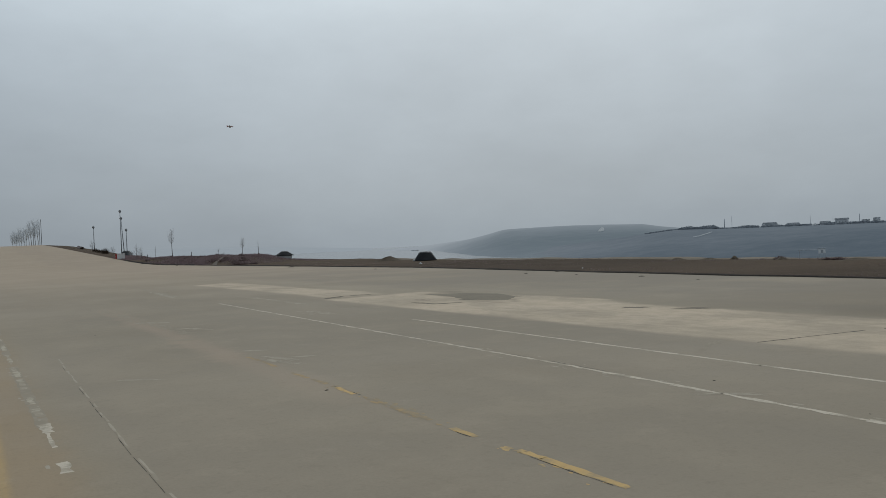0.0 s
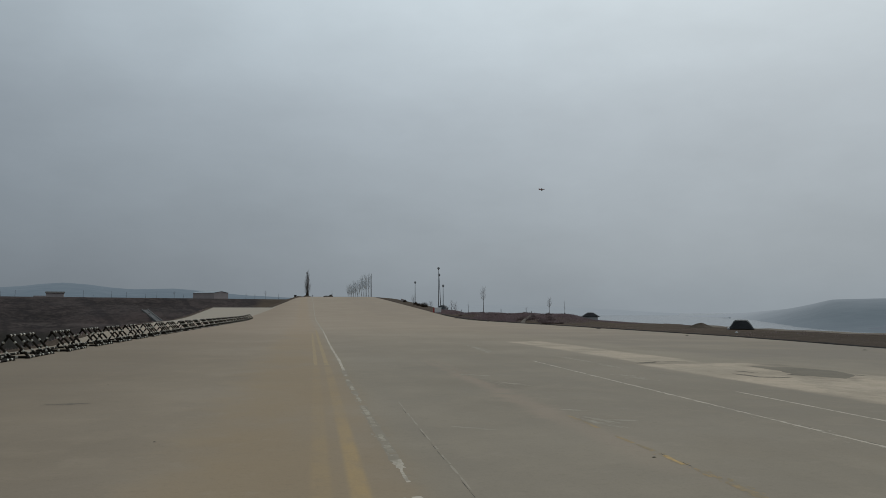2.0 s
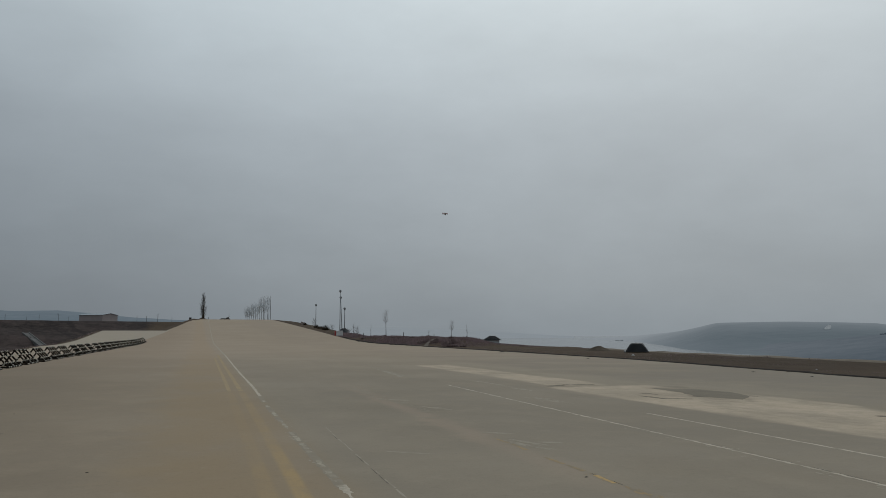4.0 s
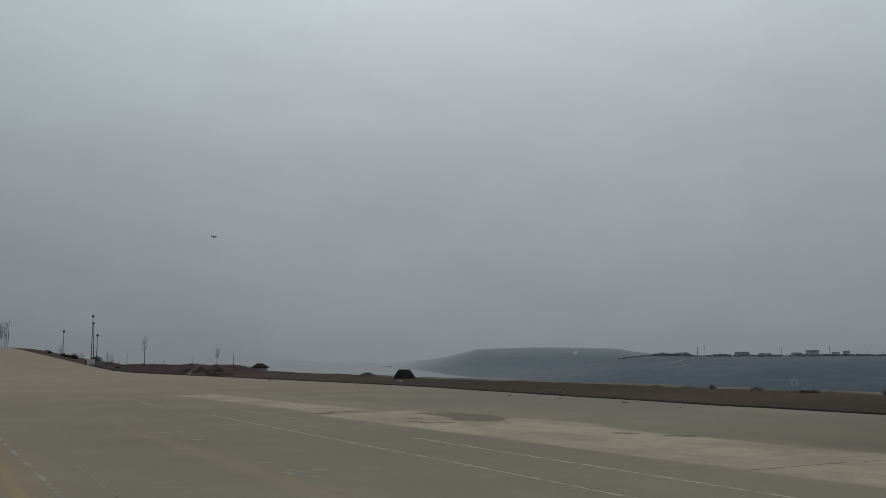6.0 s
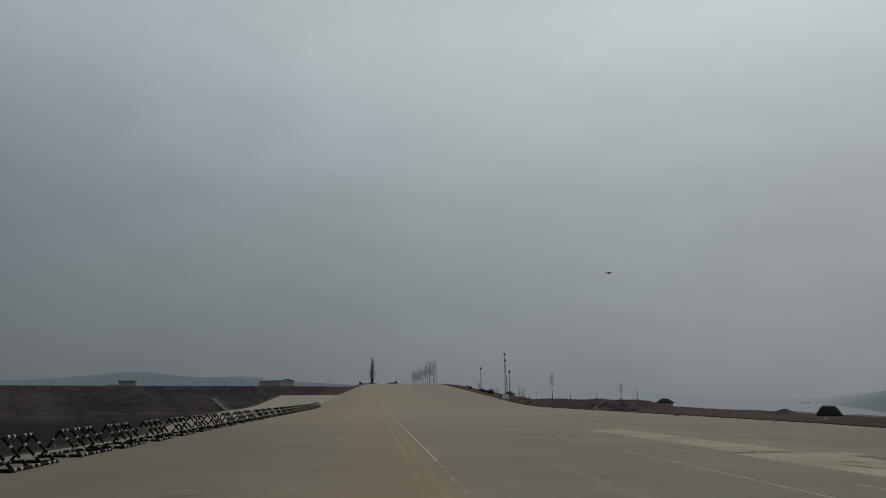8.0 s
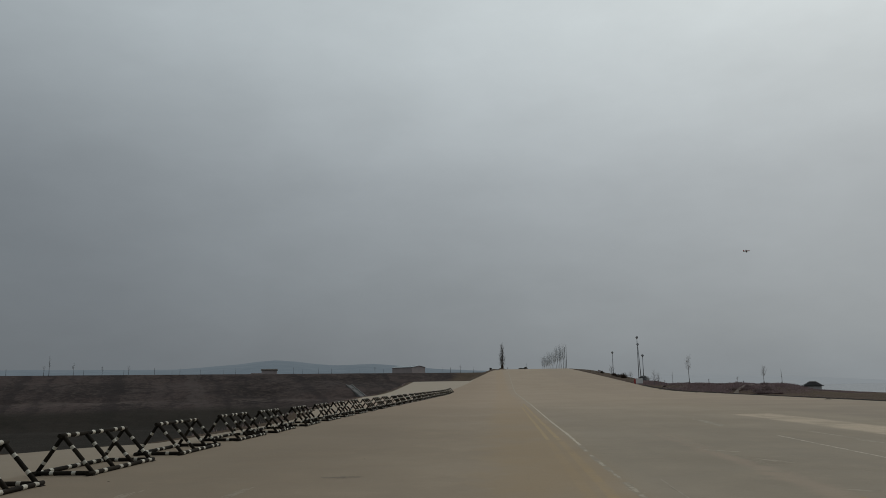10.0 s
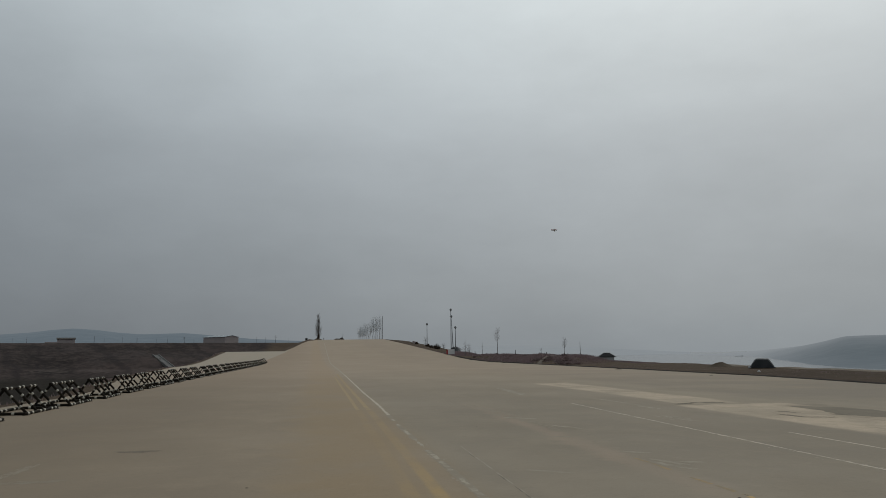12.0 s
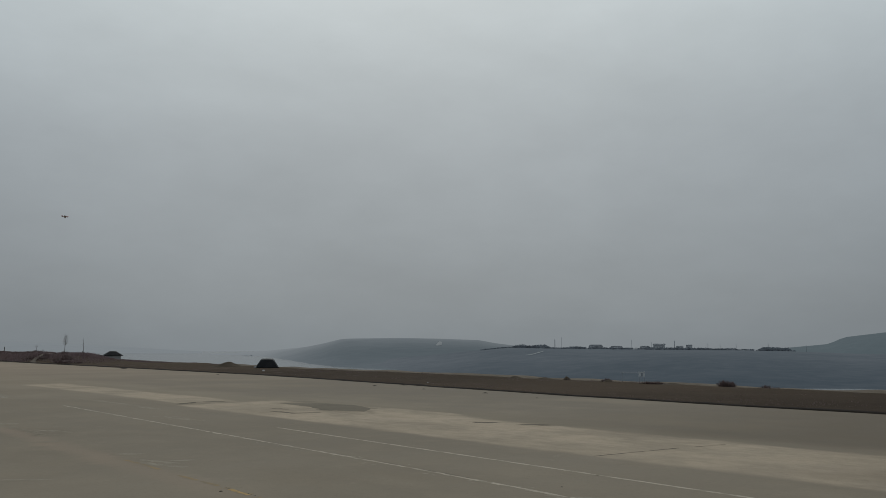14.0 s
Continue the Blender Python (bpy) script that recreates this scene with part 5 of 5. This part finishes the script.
# winter trees between the houses: many small clumps of twigs
bm = bmesh.new()
rng = random.Random(23)
WOODS_TOP = ((45.2, -0.1), (46.0, 0.08), (47.2, 0.16), (47.7, 0.36), (48.2, 0.38), (48.6, 0.26), (49.1, 0.36), (49.6, 0.37), (50.0, 0.14), (50.5, 0.08), (51.2, 0.16), (51.8, 0.26), (52.3, 0.20), (54.0, 0.19), (55.2, 0.13), (56.0, 0.21), (58.1, 0.17), (60.0, 0.15), (61.5, 0.09), (63.7, 0.03), (64.0, 0.22), (64.6, 0.18), (65.5, 0.16), (65.7, -0.2), (66.4, -0.25))
for k in range(520):
    az = rng.choice((rng.uniform(45.3, 50.2), rng.uniform(45.3, 66.2), rng.uniform(64.0, 65.6), rng.uniform(50.0, 62.0)))
    x, y, z = BLUFF.top(az, rng.uniform(-8, 22))
    top = zel(math.hypot(x, y), lerp_table(az, WOODS_TOP)) - z
    h, w = max(0.8, top * rng.uniform(0.6, 1.05)), rng.uniform(1.4, 3.4)
    for j in range(52):
        p = Vector((rng.gauss(0, 1), rng.gauss(0, 1), rng.gauss(0, 1))).normalized() * rng.random() ** 0.4
        c = Vector((x + p.x * w, y + p.y * w, z + h * (0.45 + 0.5 * p.z)))
        a = rng.uniform(0, 6.28)
        r = rng.uniform(0.22, 0.6)
        u, v2 = Vector((math.cos(a), math.sin(a), 0)) * r, Vector((rng.uniform(-0.5, 0.5), rng.uniform(-0.5, 0.5), 1)) * r
        bm.faces.new([bm.verts.new(q) for q in (c - u, c - v2 * 0.8, c + u * 0.9, c + v2)])
lone("village_woods", bm, M_WOOD_FAR, "bare grey trees among the village houses", "trees", kind="stuff")

# pale pump house, road cut and quarry scar on the far slopes
x, y, z = BLUFF.seen(56.2, -2.1)
pump = thing("pump_house", "small white pump house on legs near the water", "pump house")
bm = bmesh.new()
box(bm, -1.55, 1.55, -1.2, 1.2, 2.1, 4.5, 0.05)
part("wall", bm, M_BOXW, pump)
bm = bmesh.new()
box(bm, -1.8, 1.8, -1.4, 1.4, 4.51, 4.72, 0.04)
part("roof", bm, M_ROOFG, pump)
bm = bmesh.new()
box(bm, -0.4, 0.5, -1.26, -1.18, 2.3, 3.9)
part("door", bm, M_PANE, pump)
for lx in (-1.3, 1.3):
    for ly in (-0.95, 0.95):
        bm = bmesh.new()
        box(bm, lx - 0.16, lx + 0.16, ly - 0.16, ly + 0.16, -3.0, 2.1)
        part("leg", bm, M_WALLG, pump)
bm = bmesh.new()
box(bm, -10.5, -1.56, -0.5, 0.5, 3.75, 4.05, 0.03)
part("walkway", bm, M_WALLG, pump, "narrow pale footbridge to the bank")
bm = bmesh.new()
box(bm, -9.9, -9.6, -0.15, 0.15, -3.0, 3.75)
part("pier", bm, M_WALLG, pump)
pump.matrix_basis = pose(x, y, z, 0, 0, -56)


def drape(hill, name, pts, label, lift=0.6):
    """A ribbon laid on a far slope through (azimuth, elevation, half width in degrees)."""
    bm = bmesh.new()
    prev = None
    for az, el, hw in pts:
        row = []
        for s in (-1, 1):
            x, y, z = hill.seen(az, el + s * hw)
            k = 1 - lift / math.hypot(x, y) * 6
            row.append(bm.verts.new((x * k, y * k, z + lift)))
        if prev:
            bm.faces.new((prev[0], row[0], row[1], prev[1]))
        prev = row
    return structure(name, bm, M_SCAR, label, "slope")


drape(BLUFF, "trim_road_cut", ((48.3, -0.45, 0.012), (48.7, -0.40, 0.03), (49.2, -0.26, 0.03), (49.55, -0.17, 0.015)), "pale road cut on the bluff")
drape(FAR_HILL, "trim_quarry_scar", ((41.95, 0.24, 0.01), (42.08, 0.30, 0.08), (42.26, 0.38, 0.15), (42.40, 0.38, 0.09)), "pale quarry scar on a hill")

bm = bmesh.new()
barge = thing("barge", "low dark barge on the misty river", "barge")
loft(bm, ((-13, 0.3, 0.2, 0.9), (-12, 2.2, 0.8, 0.7), (0, 2.6, 1.0, 0.6), (11, 2.4, 0.9, 0.7), (13, 0.4, 0.3, 1.2)), 12)
# the haze-lightened twig colour pales the distant hull
part("hull", bm, M_CROWN_FAR, barge)
bm = bmesh.new()
box(bm, -1.6, 1.6, -11, -8, 1.2, 2.5, 0.1)
part("wheelhouse", bm, M_CROWN_FAR, barge)
x, y = at_az(29.05, 1900)
barge.matrix_basis = pose(x, y, WATER, 0, 0, 62) @ Matrix.Scale(0.7, 4)


# ---------------------------------------------------------------- scrub, clods and marks
def scrub(name, label, count, seed, place, hmin, hmax, mat):
    rng = random.Random(seed)
    verts, faces = [], []
    while len(faces) < count:
        x, y, s = place(rng)
        if s <= 0:
            continue
        z = ground_z(x, y)
        for j in range(7):
            a = rng.uniform(0, 6.283)
            h = rng.uniform(hmin, hmax) * s
            bx, by = x + rng.gauss(0, 0.18), y + rng.gauss(0, 0.18)
            w = rng.uniform(0.006, 0.016) * (1 + y / 60)
            lx, ly = rng.uniform(-0.45, 0.45) * h, rng.uniform(-0.45, 0.45) * h
            i = len(verts)
            verts += [(bx - w * math.cos(a), by - w * math.sin(a), z - 0.04), (bx + w * math.cos(a), by + w * math.sin(a), z - 0.04), (bx + lx, by + ly, z + h)]
            faces.append((i, i + 1, i + 2))
    me = bpy.data.meshes.new(name)
    me.from_pydata(verts, [], faces)
    me.materials.append(mat)
    return tagged(new(name, me), label, "scrub", kind="stuff")


PATH_Y = 124.0


def path_x(y):
    """The line of the path trodden over the bank."""
    return lerp_table(y, RIGHT_EDGE) + 12.0 - 0.44 * (PATH_Y - y) + 0.5 * math.sin(y * 0.35)


def bank_place(rng):
    y = rng.uniform(66, 190)
    d = rng.uniform(0.6, 15)
    n = noise.noise((d * 0.3, y * 0.06, 1.0))
    if 96 < y < PATH_Y + 1 and abs(lerp_table(y, RIGHT_EDGE) + d - path_x(y)) < 0.5:
        return 0, 0, 0
    return lerp_table(y, RIGHT_EDGE) + d, y, (0.75 + n) * smooth01((y - 90) / 18) * (1.0 if rng.random() < 0.55 + n else 0)


def shelf_place(rng):
    y = rng.uniform(-5, 130)
    x = lerp_table(y, SHELF_EDGE) - abs(rng.gauss(0, 1.2)) + 0.8
    n = noise.noise((x * 0.1, y * 0.12, 6.0))
    return x, y, 0.5 + n if n > 0.05 else 0


def left_place(rng):
    y = rng.uniform(10, 190)
    x = left_edge(y) - rng.uniform(0.3, 10)
    n = noise.noise((x * 0.15, y * 0.1, 8.0))
    return x, y, 0.7 + n if n > -0.1 else 0


def strip_place(rng):
    y = rng.uniform(-6, 85)
    x0, x1 = lerp_table(y, RIGHT_EDGE), lerp_table(y, SHELF_EDGE)
    x = x0 + 0.3 + (x1 - x0) * rng.random()
    n = noise.noise((x * 0.22, y * 0.13, 12.0)) + 0.5 * noise.noise((x * 0.7, y * 0.5, 2.0))
    return x, y, 0.6 + n if n > 0.08 else 0


scrub("strip_tufts", "low dry tufts on the bare earth strip", 5000, 8, strip_place, 0.02, 0.055, M_SCRUB)
scrub("bank_scrub", "dry red-brown scrub on a bank of earth", 90000, 3, bank_place, 0.14, 0.36, M_SCRUB)
scrub("brink_scrub", "dry weeds along the river brink", 1800, 4, shelf_place, 0.04, 0.14, M_SCRUB)
scrub("slope_scrub", "dry weeds below the concrete edge", 5000, 6, left_place, 0.05, 0.18, M_SCRUB)

rng = random.Random(31)
CLODS = ((22.3, 28.84, 0.2), (23.7, 28.4, 0.28), (21.97, 25.1, 0.17), (21.75, 21.3, 0.22), (4.28, 8.43, 0.05), (25.19, 65.7, 0.55), (-4.74, 10.39, 0.035), (-1.11, 10.36, 0.04), (-7.28, 14.27, 0.035), (7.49, 5.98, 0.028), (7.16, 4.14, 0.015), (24.9, 33.0, 0.2), (23.9, 47.0, 0.25), (20.9, 18.0, 0.12), (3.2, 17.5, 0.03), (-3.4, 18.2, 0.03), (0.2, 6.4, 0.025), (-2.2, 7.4, 0.03), (27.0, 140.0, 0.6), (26.2, 112.0, 0.5))
for k, (x, y, s) in enumerate(CLODS):
    mound("clod", "dry clod of earth on the concrete", s * 0.7, s * 0.5, s * 0.12, k + 40, M_CLOD, "clod", "clods on the runway", 12, 4).matrix_basis = pose(x, y, ramp(y) + 0.002, 0, 0, rng.uniform(0, 180))


def ragged(name, mat, label, pts, half, seed, z=0.0012, rag=0.5):
    """A thin ragged mark on the concrete along pts."""
    rng = random.Random(seed)
    bm = bmesh.new()
    P = [Vector((p[0], p[1], 0)) for p in pts]
    prev = None
    for a, b in zip(P, P[1:]):
        k = max(2, int((b - a).length / 0.15))
        side = Vector((-(b - a).y, (b - a).x, 0)).normalized()
        for i in range(k + 1):
            c = a.lerp(b, i / k)
            w1, w2 = half * (1 - rag * rng.random()), half * (1 - rag * rng.random())
            row = [bm.verts.new((*(c - side * w1).xy, ramp(c.y) + z)), bm.verts.new((*(c + side * w2).xy, ramp(c.y) + z))]
            if prev:
                bm.faces.new((prev[0], row[0], row[1], prev[1]))
            prev = row
    return structure(name, bm, mat, label, "road marking")


def flakes(name, mat, label, a, b, spread, count, seed, size=0.06, z=0.0007, long=(1.0, 2.4)):
    """Small ragged flecks strewn along a line, thinning towards its sides."""
    rng = random.Random(seed)
    bm = bmesh.new()
    a, b = Vector((a[0], a[1], 0)), Vector((b[0], b[1], 0))
    d = (b - a).normalized()
    side = Vector((-d.y, d.x, 0))
    for k in range(count):
        u = min(1, max(0, rng.gauss(0.5, 0.28)))
        c = a.lerp(b, u) + side * rng.gauss(0, spread)
        s = size * rng.uniform(0.35, 1.3)
        n = rng.randint(5, 7)
        ph = rng.random() * 6.28
        st = rng.uniform(*long)
        vs = []
        for i in range(n):
            t = ph + 2 * math.pi * i / n
            r = s * rng.uniform(0.5, 1.0)
            q = c + d * (r * st * math.cos(t)) + side * (r * 0.7 * math.sin(t))
            vs.append(bm.verts.new((q.x, q.y, ramp(q.y) + z + 0.0005 * k / count)))
        bm.faces.new(vs)
    bmesh.ops.recalc_face_normals(bm, faces=bm.faces[:])
    return lone(name, bm, mat, label, "road marking", kind="stuff")


JOINT = ((2.03, 5.75), (2.03, 7.02), (2.08, 9.25), (2.15, 12.6), (2.24, 15.7))


def joint_x(y):
    return lerp_table(y, tuple((b, a) for a, b in JOINT)) + 0.005 * noise.noise((0.0, y * 1.3, 7.0))


rng = random.Random(44)
y = 3.6
while y < 13.0:
    ln = rng.uniform(0.3, 0.9)
    if rng.random() < (0.6 if y < 10.5 else 0.3):
        ragged("trim_joint_long", M_CRACK, "open joint along the slabs", ((joint_x(y), y), (joint_x(y + ln / 2), y + ln / 2), (joint_x(y + ln), y + ln)), 0.0034, int(y * 50), rag=0.9)
    y += ln + rng.uniform(0.0, 0.12)
y = 4.6
while y < 14.5:
    ln = rng.uniform(0.4, 1.3)
    ragged("trim_joint_lip", M_WHITE_FAINT, "pale chipped lip of an open joint", ((joint_x(y) + 0.022, y), (joint_x(y + ln / 2) + 0.024, y + ln / 2), (joint_x(y + ln) + 0.022, y + ln)), 0.018, int(y * 70), z=0.0008, rag=0.85)
    y += ln + rng.uniform(0.05, 0.5)
ragged("trim_joint_cross", M_CRACK, "open joint across the pale strip", ((10.08, 7.46), (11.2, 7.28), (12.03, 7.14)), 0.02, 3, rag=0.75)
ragged("trim_joint_cross_end", M_CRACK, "open joint across the pale strip", ((12.35, 7.05), (13.1, 6.88)), 0.018, 4, rag=0.75)


rng = random.Random(52)
for a, b, off in ((4.05, 4.9, -0.10), (5.66, 5.9, -0.095), (7.9, 8.1, 0.02), (8.5, 8.62, 0.02)):
    ragged("trim_chipped_edge", M_CRACK, "dark chipped edge of old paint", ((4.42 + off, a), (4.415 + off, (a + b) / 2), (4.425 + off, b)), 0.007, int(a * 90), rag=0.9)
for y in (7.2, 7.9, 8.6, 9.9, 11.6, 13.0):
    ln = rng.uniform(0.3, 0.6)
    ragged("trim_chipped_edge", M_CRACK, "dark chipped edge of old paint", ((line1_x(y) + 0.045, y), (line1_x(y + ln) + 0.045, y + ln)), 0.007, int(y * 90), rag=0.9)


SCUFFS = (((2.66, 10.96), (3.02, 10.68), 0.035), ((6.85, 5.66), (7.3, 5.16), 0.06), ((9.0, 7.49), (9.95, 7.98), 0.05),
          ((4.45, 26.0), (4.55, 20.5), 0.13), ((4.5, 20.5), (4.7, 16.6), 0.13), ((4.17, 15.12), (4.5, 15.0), 0.08), ((4.47, 16.3), (4.87, 16.3), 0.08),
          ((8.14, 39.0), (7.6, 28.8), 0.08), ((9.08, 28.4), (9.12, 25.0), 0.06), ((9.12, 23.9), (9.2, 22.0), 0.06),
          ((-6.07, 11.46), (-6.16, 12.96), 0.06), ((-4.59, 11.38), (-3.42, 11.49), 0.09), ((-4.5, 11.6), (-4.44, 13.28), 0.05),
          ((4.61, 12.6), (4.87, 12.38), 0.04), ((4.5, 11.57), (4.78, 10.62), 0.06), ((4.95, 11.3), (5.25, 11.15), 0.05), ((9.3, 20.6), (9.5, 18.8), 0.12))
LANE_SCUFFS = (((4.40, 19.74), (4.91, 19.17), 0.07), ((4.84, 17.48), (5.22, 16.52), 0.06), ((9.12, 26.19), (9.16, 23.97), 0.05), ((9.00, 22.55), (9.14, 21.36), 0.05), ((8.16, 19.25), (8.30, 17.23), 0.16), ((4.70, 11.61), (4.90, 10.93), 0.05), ((7.82, 35.49), (7.44, 29.80), 0.12))
for k, (a, b, w) in enumerate(SCUFFS + LANE_SCUFFS):
    flakes("scuff_flecks", M_WHITE_GHOST if (a[1] > 14 and k < 17) or a[0] < 0 or k == 2 else M_WHITE_FAINT, "faint pale scuff on the concrete", a, b, w * 0.7, int(26 + 22 * math.dist(a, b)), 60 + k, 0.020 + 0.0012 * a[1], long=(2.5, 6.0))
for k, (a, b, n) in enumerate((((4.40, 6.2), (4.42, 8.6), 70), ((4.31, 3.9), (4.31, 5.4), 14))):
    flakes("yellow_flecks", M_YELLOW_FAINT if k < 1 else M_YELLOW, "flecks of an old yellow line", a, b, 0.04, n, 160 + k, 0.035)
flakes("white_flecks", M_WHITE_FAINT, "flecks of an old white line", (1.56, 7.0), (1.58, 18.5), 0.045, 60, 170, 0.03)
flakes("white_flecks", M_WHITE_FAINT, "flecks beside a thin white line", (6.98, 4.0), (7.3, 14.0), 0.09, 90, 171, 0.04)
STAINS = (((11.56, 19.54), (11.71, 19.04), 0.03), ((11.03, 18.65), (11.11, 17.75), 0.03), ((11.11, 17.75), (11.69, 17.5), 0.03), ((10.4, 22.95), (11.25, 23.45), 0.035), ((11.25, 23.45), (12.0, 23.25), 0.035), ((13.2, 11.8), (13.6, 11.3), 0.05), ((12.8, 12.8), (13.1, 12.5), 0.04), ((13.56, 18.03), (13.74, 17.8), 0.025), ((12.28, 18.29), (12.43, 17.97), 0.025))
M_STAIN_FAINT = plain("faint_stain", (0.185, 0.155, 0.118), (0.225, 0.19, 0.145), 4, 0.9)
M_STAIN = plain("old_tar_stain", (0.125, 0.108, 0.082), (0.185, 0.16, 0.122), 4, 0.9)
for k, (a, b, w) in enumerate(STAINS):
    flakes("tar_stain", M_STAIN_FAINT if k in (0, 1, 5, 6) else M_STAIN, "dark tar stain on the concrete", a, b, w * 1.5, 60, 90 + k, 0.06, 0.0012, long=(1.5, 4.0))
flakes("tar_stain", M_STAIN_FAINT, "dull worn spot on the concrete", (-3.6, 14.6), (-2.95, 14.68), 0.06, 40, 96, 0.06, 0.0009)


# thin asphalt laid over a sunken slab
def asphalt_patch(corners, centre, seed):
    rng = random.Random(seed)
    bm = bmesh.new()
    rim = []
    for a, b in zip(corners, corners[1:] + corners[:1]):
        k = max(3, int(math.dist(a, b) / 0.12))
        for i in range(k):
            u = i / k
            x, y = a[0] + (b[0] - a[0]) * u, a[1] + (b[1] - a[1]) * u
            w = 1 + 0.10 * noise.noise((x * 1.6, y * 1.6, 3.0)) + rng.uniform(-0.02, 0.02)
            x, y = centre[0] + (x - centre[0]) * w, centre[1] + (y - centre[1]) * w
            rim.append((bm.verts.new((x, y, ramp(y) + 0.0004)), bm.verts.new((centre[0] + (x - centre[0]) * 0.985, centre[1] + (y - centre[1]) * 0.985, ramp(y) + 0.004))))
    mid = bm.verts.new((*centre, ramp(centre[1]) + 0.006))
    for (a, c), (b, d) in zip(rim, rim[1:] + rim[:1]):
        bm.faces.new((a, b, d, c))
        bm.faces.new((c, d, mid))
    bmesh.ops.recalc_face_normals(bm, faces=bm.faces[:])
    return bm


M_ASPHALT = plain("thin_worn_asphalt", (0.192, 0.166, 0.126), (0.262, 0.225, 0.172), 1.5, 0.95, 0, 0.3, 0.01)
structure("asphalt_patch", asphalt_patch([(12.85, 21.4), (13.85, 20.25), (14.1, 19.3), (13.7, 17.88), (12.8, 17.0), (12.3, 18.2), (12.7, 19.4)], (13.2, 18.9), 7), M_ASPHALT, "grey patch of thin asphalt on pale concrete", "patch")


# sandy lip along the brink above the river
def brink():
    bm = bmesh.new()
    prev = None
    for i in range(190):
        y = -25 + 0.55 * i
        x = lerp_table(y, SHELF_EDGE) + 0.35 * noise.noise((1.0, y * 0.3, 2.0))
        z = ground_z(x - 0.6, y)
        h = 0.05 + 0.07 * max(0, noise.noise((4.0, y * 0.22, 2.0)) + 0.4)
        row = [bm.verts.new(q) for q in ((x - 0.9, y, z - 0.06), (x - 0.35, y, z + h * 0.8), (x + 0.1, y, z + h), (x + 0.9, y, z - 0.5))]
        if prev:
            for j in range(3):
                bm.faces.new((prev[j], prev[j + 1], row[j + 1], row[j])).smooth = True
        prev = row
    return bm


M_SAND = plain("dry_sand", (0.155, 0.128, 0.098), (0.235, 0.20, 0.158), 1.5, 0.98, 0, 0.5, 0.03)
structure("brink_lip", brink(), M_SAND, "pale sandy lip along the river brink", "ground")

# small dark cabinet and soil at the crest
bm = bmesh.new()
box(bm, -0.45, 0.45, -0.3, 0.3, 0, 0.75, 0.04)
lone("roadside_cabinet", bm, M_CRACK, "small dark cabinet beside the runway crest", "cabinet").matrix_basis = pose(-2.9, 322, ground_z(-2.9, 322))


# low dark strip of soil against the edge of the slabs
def edge_berm():
    bm = bmesh.new()
    prev = None
    for i in range(330):
        y = -20 + 0.55 * i
        x = lerp_table(y, RIGHT_EDGE) + 0.2 * noise.noise((7.0, y * 0.4, 5.0))
        w = 0.55 + 0.2 * noise.noise((3.0, y * 0.5, 1.0)) + 0.004 * max(0.0, y)
        h = 0.04 + 0.03 * noise.noise((9.0, y * 0.7, 1.0)) + 0.0005 * max(0.0, y - 30)
        g = ground_z(x + w, y)
        row = [bm.verts.new(q) for q in ((x + 0.01, y, ramp(y) - 0.05), (x + 0.06, y, ramp(y) + h * 0.5), (x + w * 0.5, y, max(ramp(y), g) + h), (x + w, y, g - 0.06))]
        if prev:
            for j in range(3):
                bm.faces.new((prev[j], prev[j + 1], row[j + 1], row[j])).smooth = True
        prev = row
    return bm


M_EDGE_SOIL = plain("dark_edge_soil", (0.014, 0.011, 0.009), (0.032, 0.025, 0.019), 2, 0.95, 0, 0.5, 0.03)
structure("edge_berm", edge_berm(), M_EDGE_SOIL, "dark soil along the edge of the runway", "ground")


M_PATH = plain("trodden_clay", (0.135, 0.112, 0.092), (0.19, 0.16, 0.132), 1.5, 0.98, 0, 0.5, 0.03)


# trodden path over the bank
def bank_path():
    bm = bmesh.new()
    prev = None
    for i in range(33):
        y = PATH_Y - 0.85 * i
        x = path_x(y)
        w = 0.32 + 0.12 * noise.noise((2.0, i * 0.3, 1.0))
        row = [bm.verts.new((x + k * w, y, ground_z(x + k * w, y) + 0.05)) for k in (-1, -0.3, 0.3, 1)]
        if prev:
            for j in range(3):
                bm.faces.new((prev[j], prev[j + 1], row[j + 1], row[j])).smooth = True
        prev = row
    return bm


structure("trim_path", bank_path(), M_PATH, "pale trodden path over a scrubby bank", "path")

# litter on the bare strip
for k, (x, y, r) in enumerate(((31.7, 54.9, 0.16), (27.4, 31.0, 0.07))):
    mound("plastic_bag", "crumpled white plastic bag on bare earth", r, r * 0.7, r * 0.7, 200 + k, M_TARP_PALE, "litter", "litter on the bare strip", 10, 4).matrix_basis = pose(x, y, ground_z(x, y))
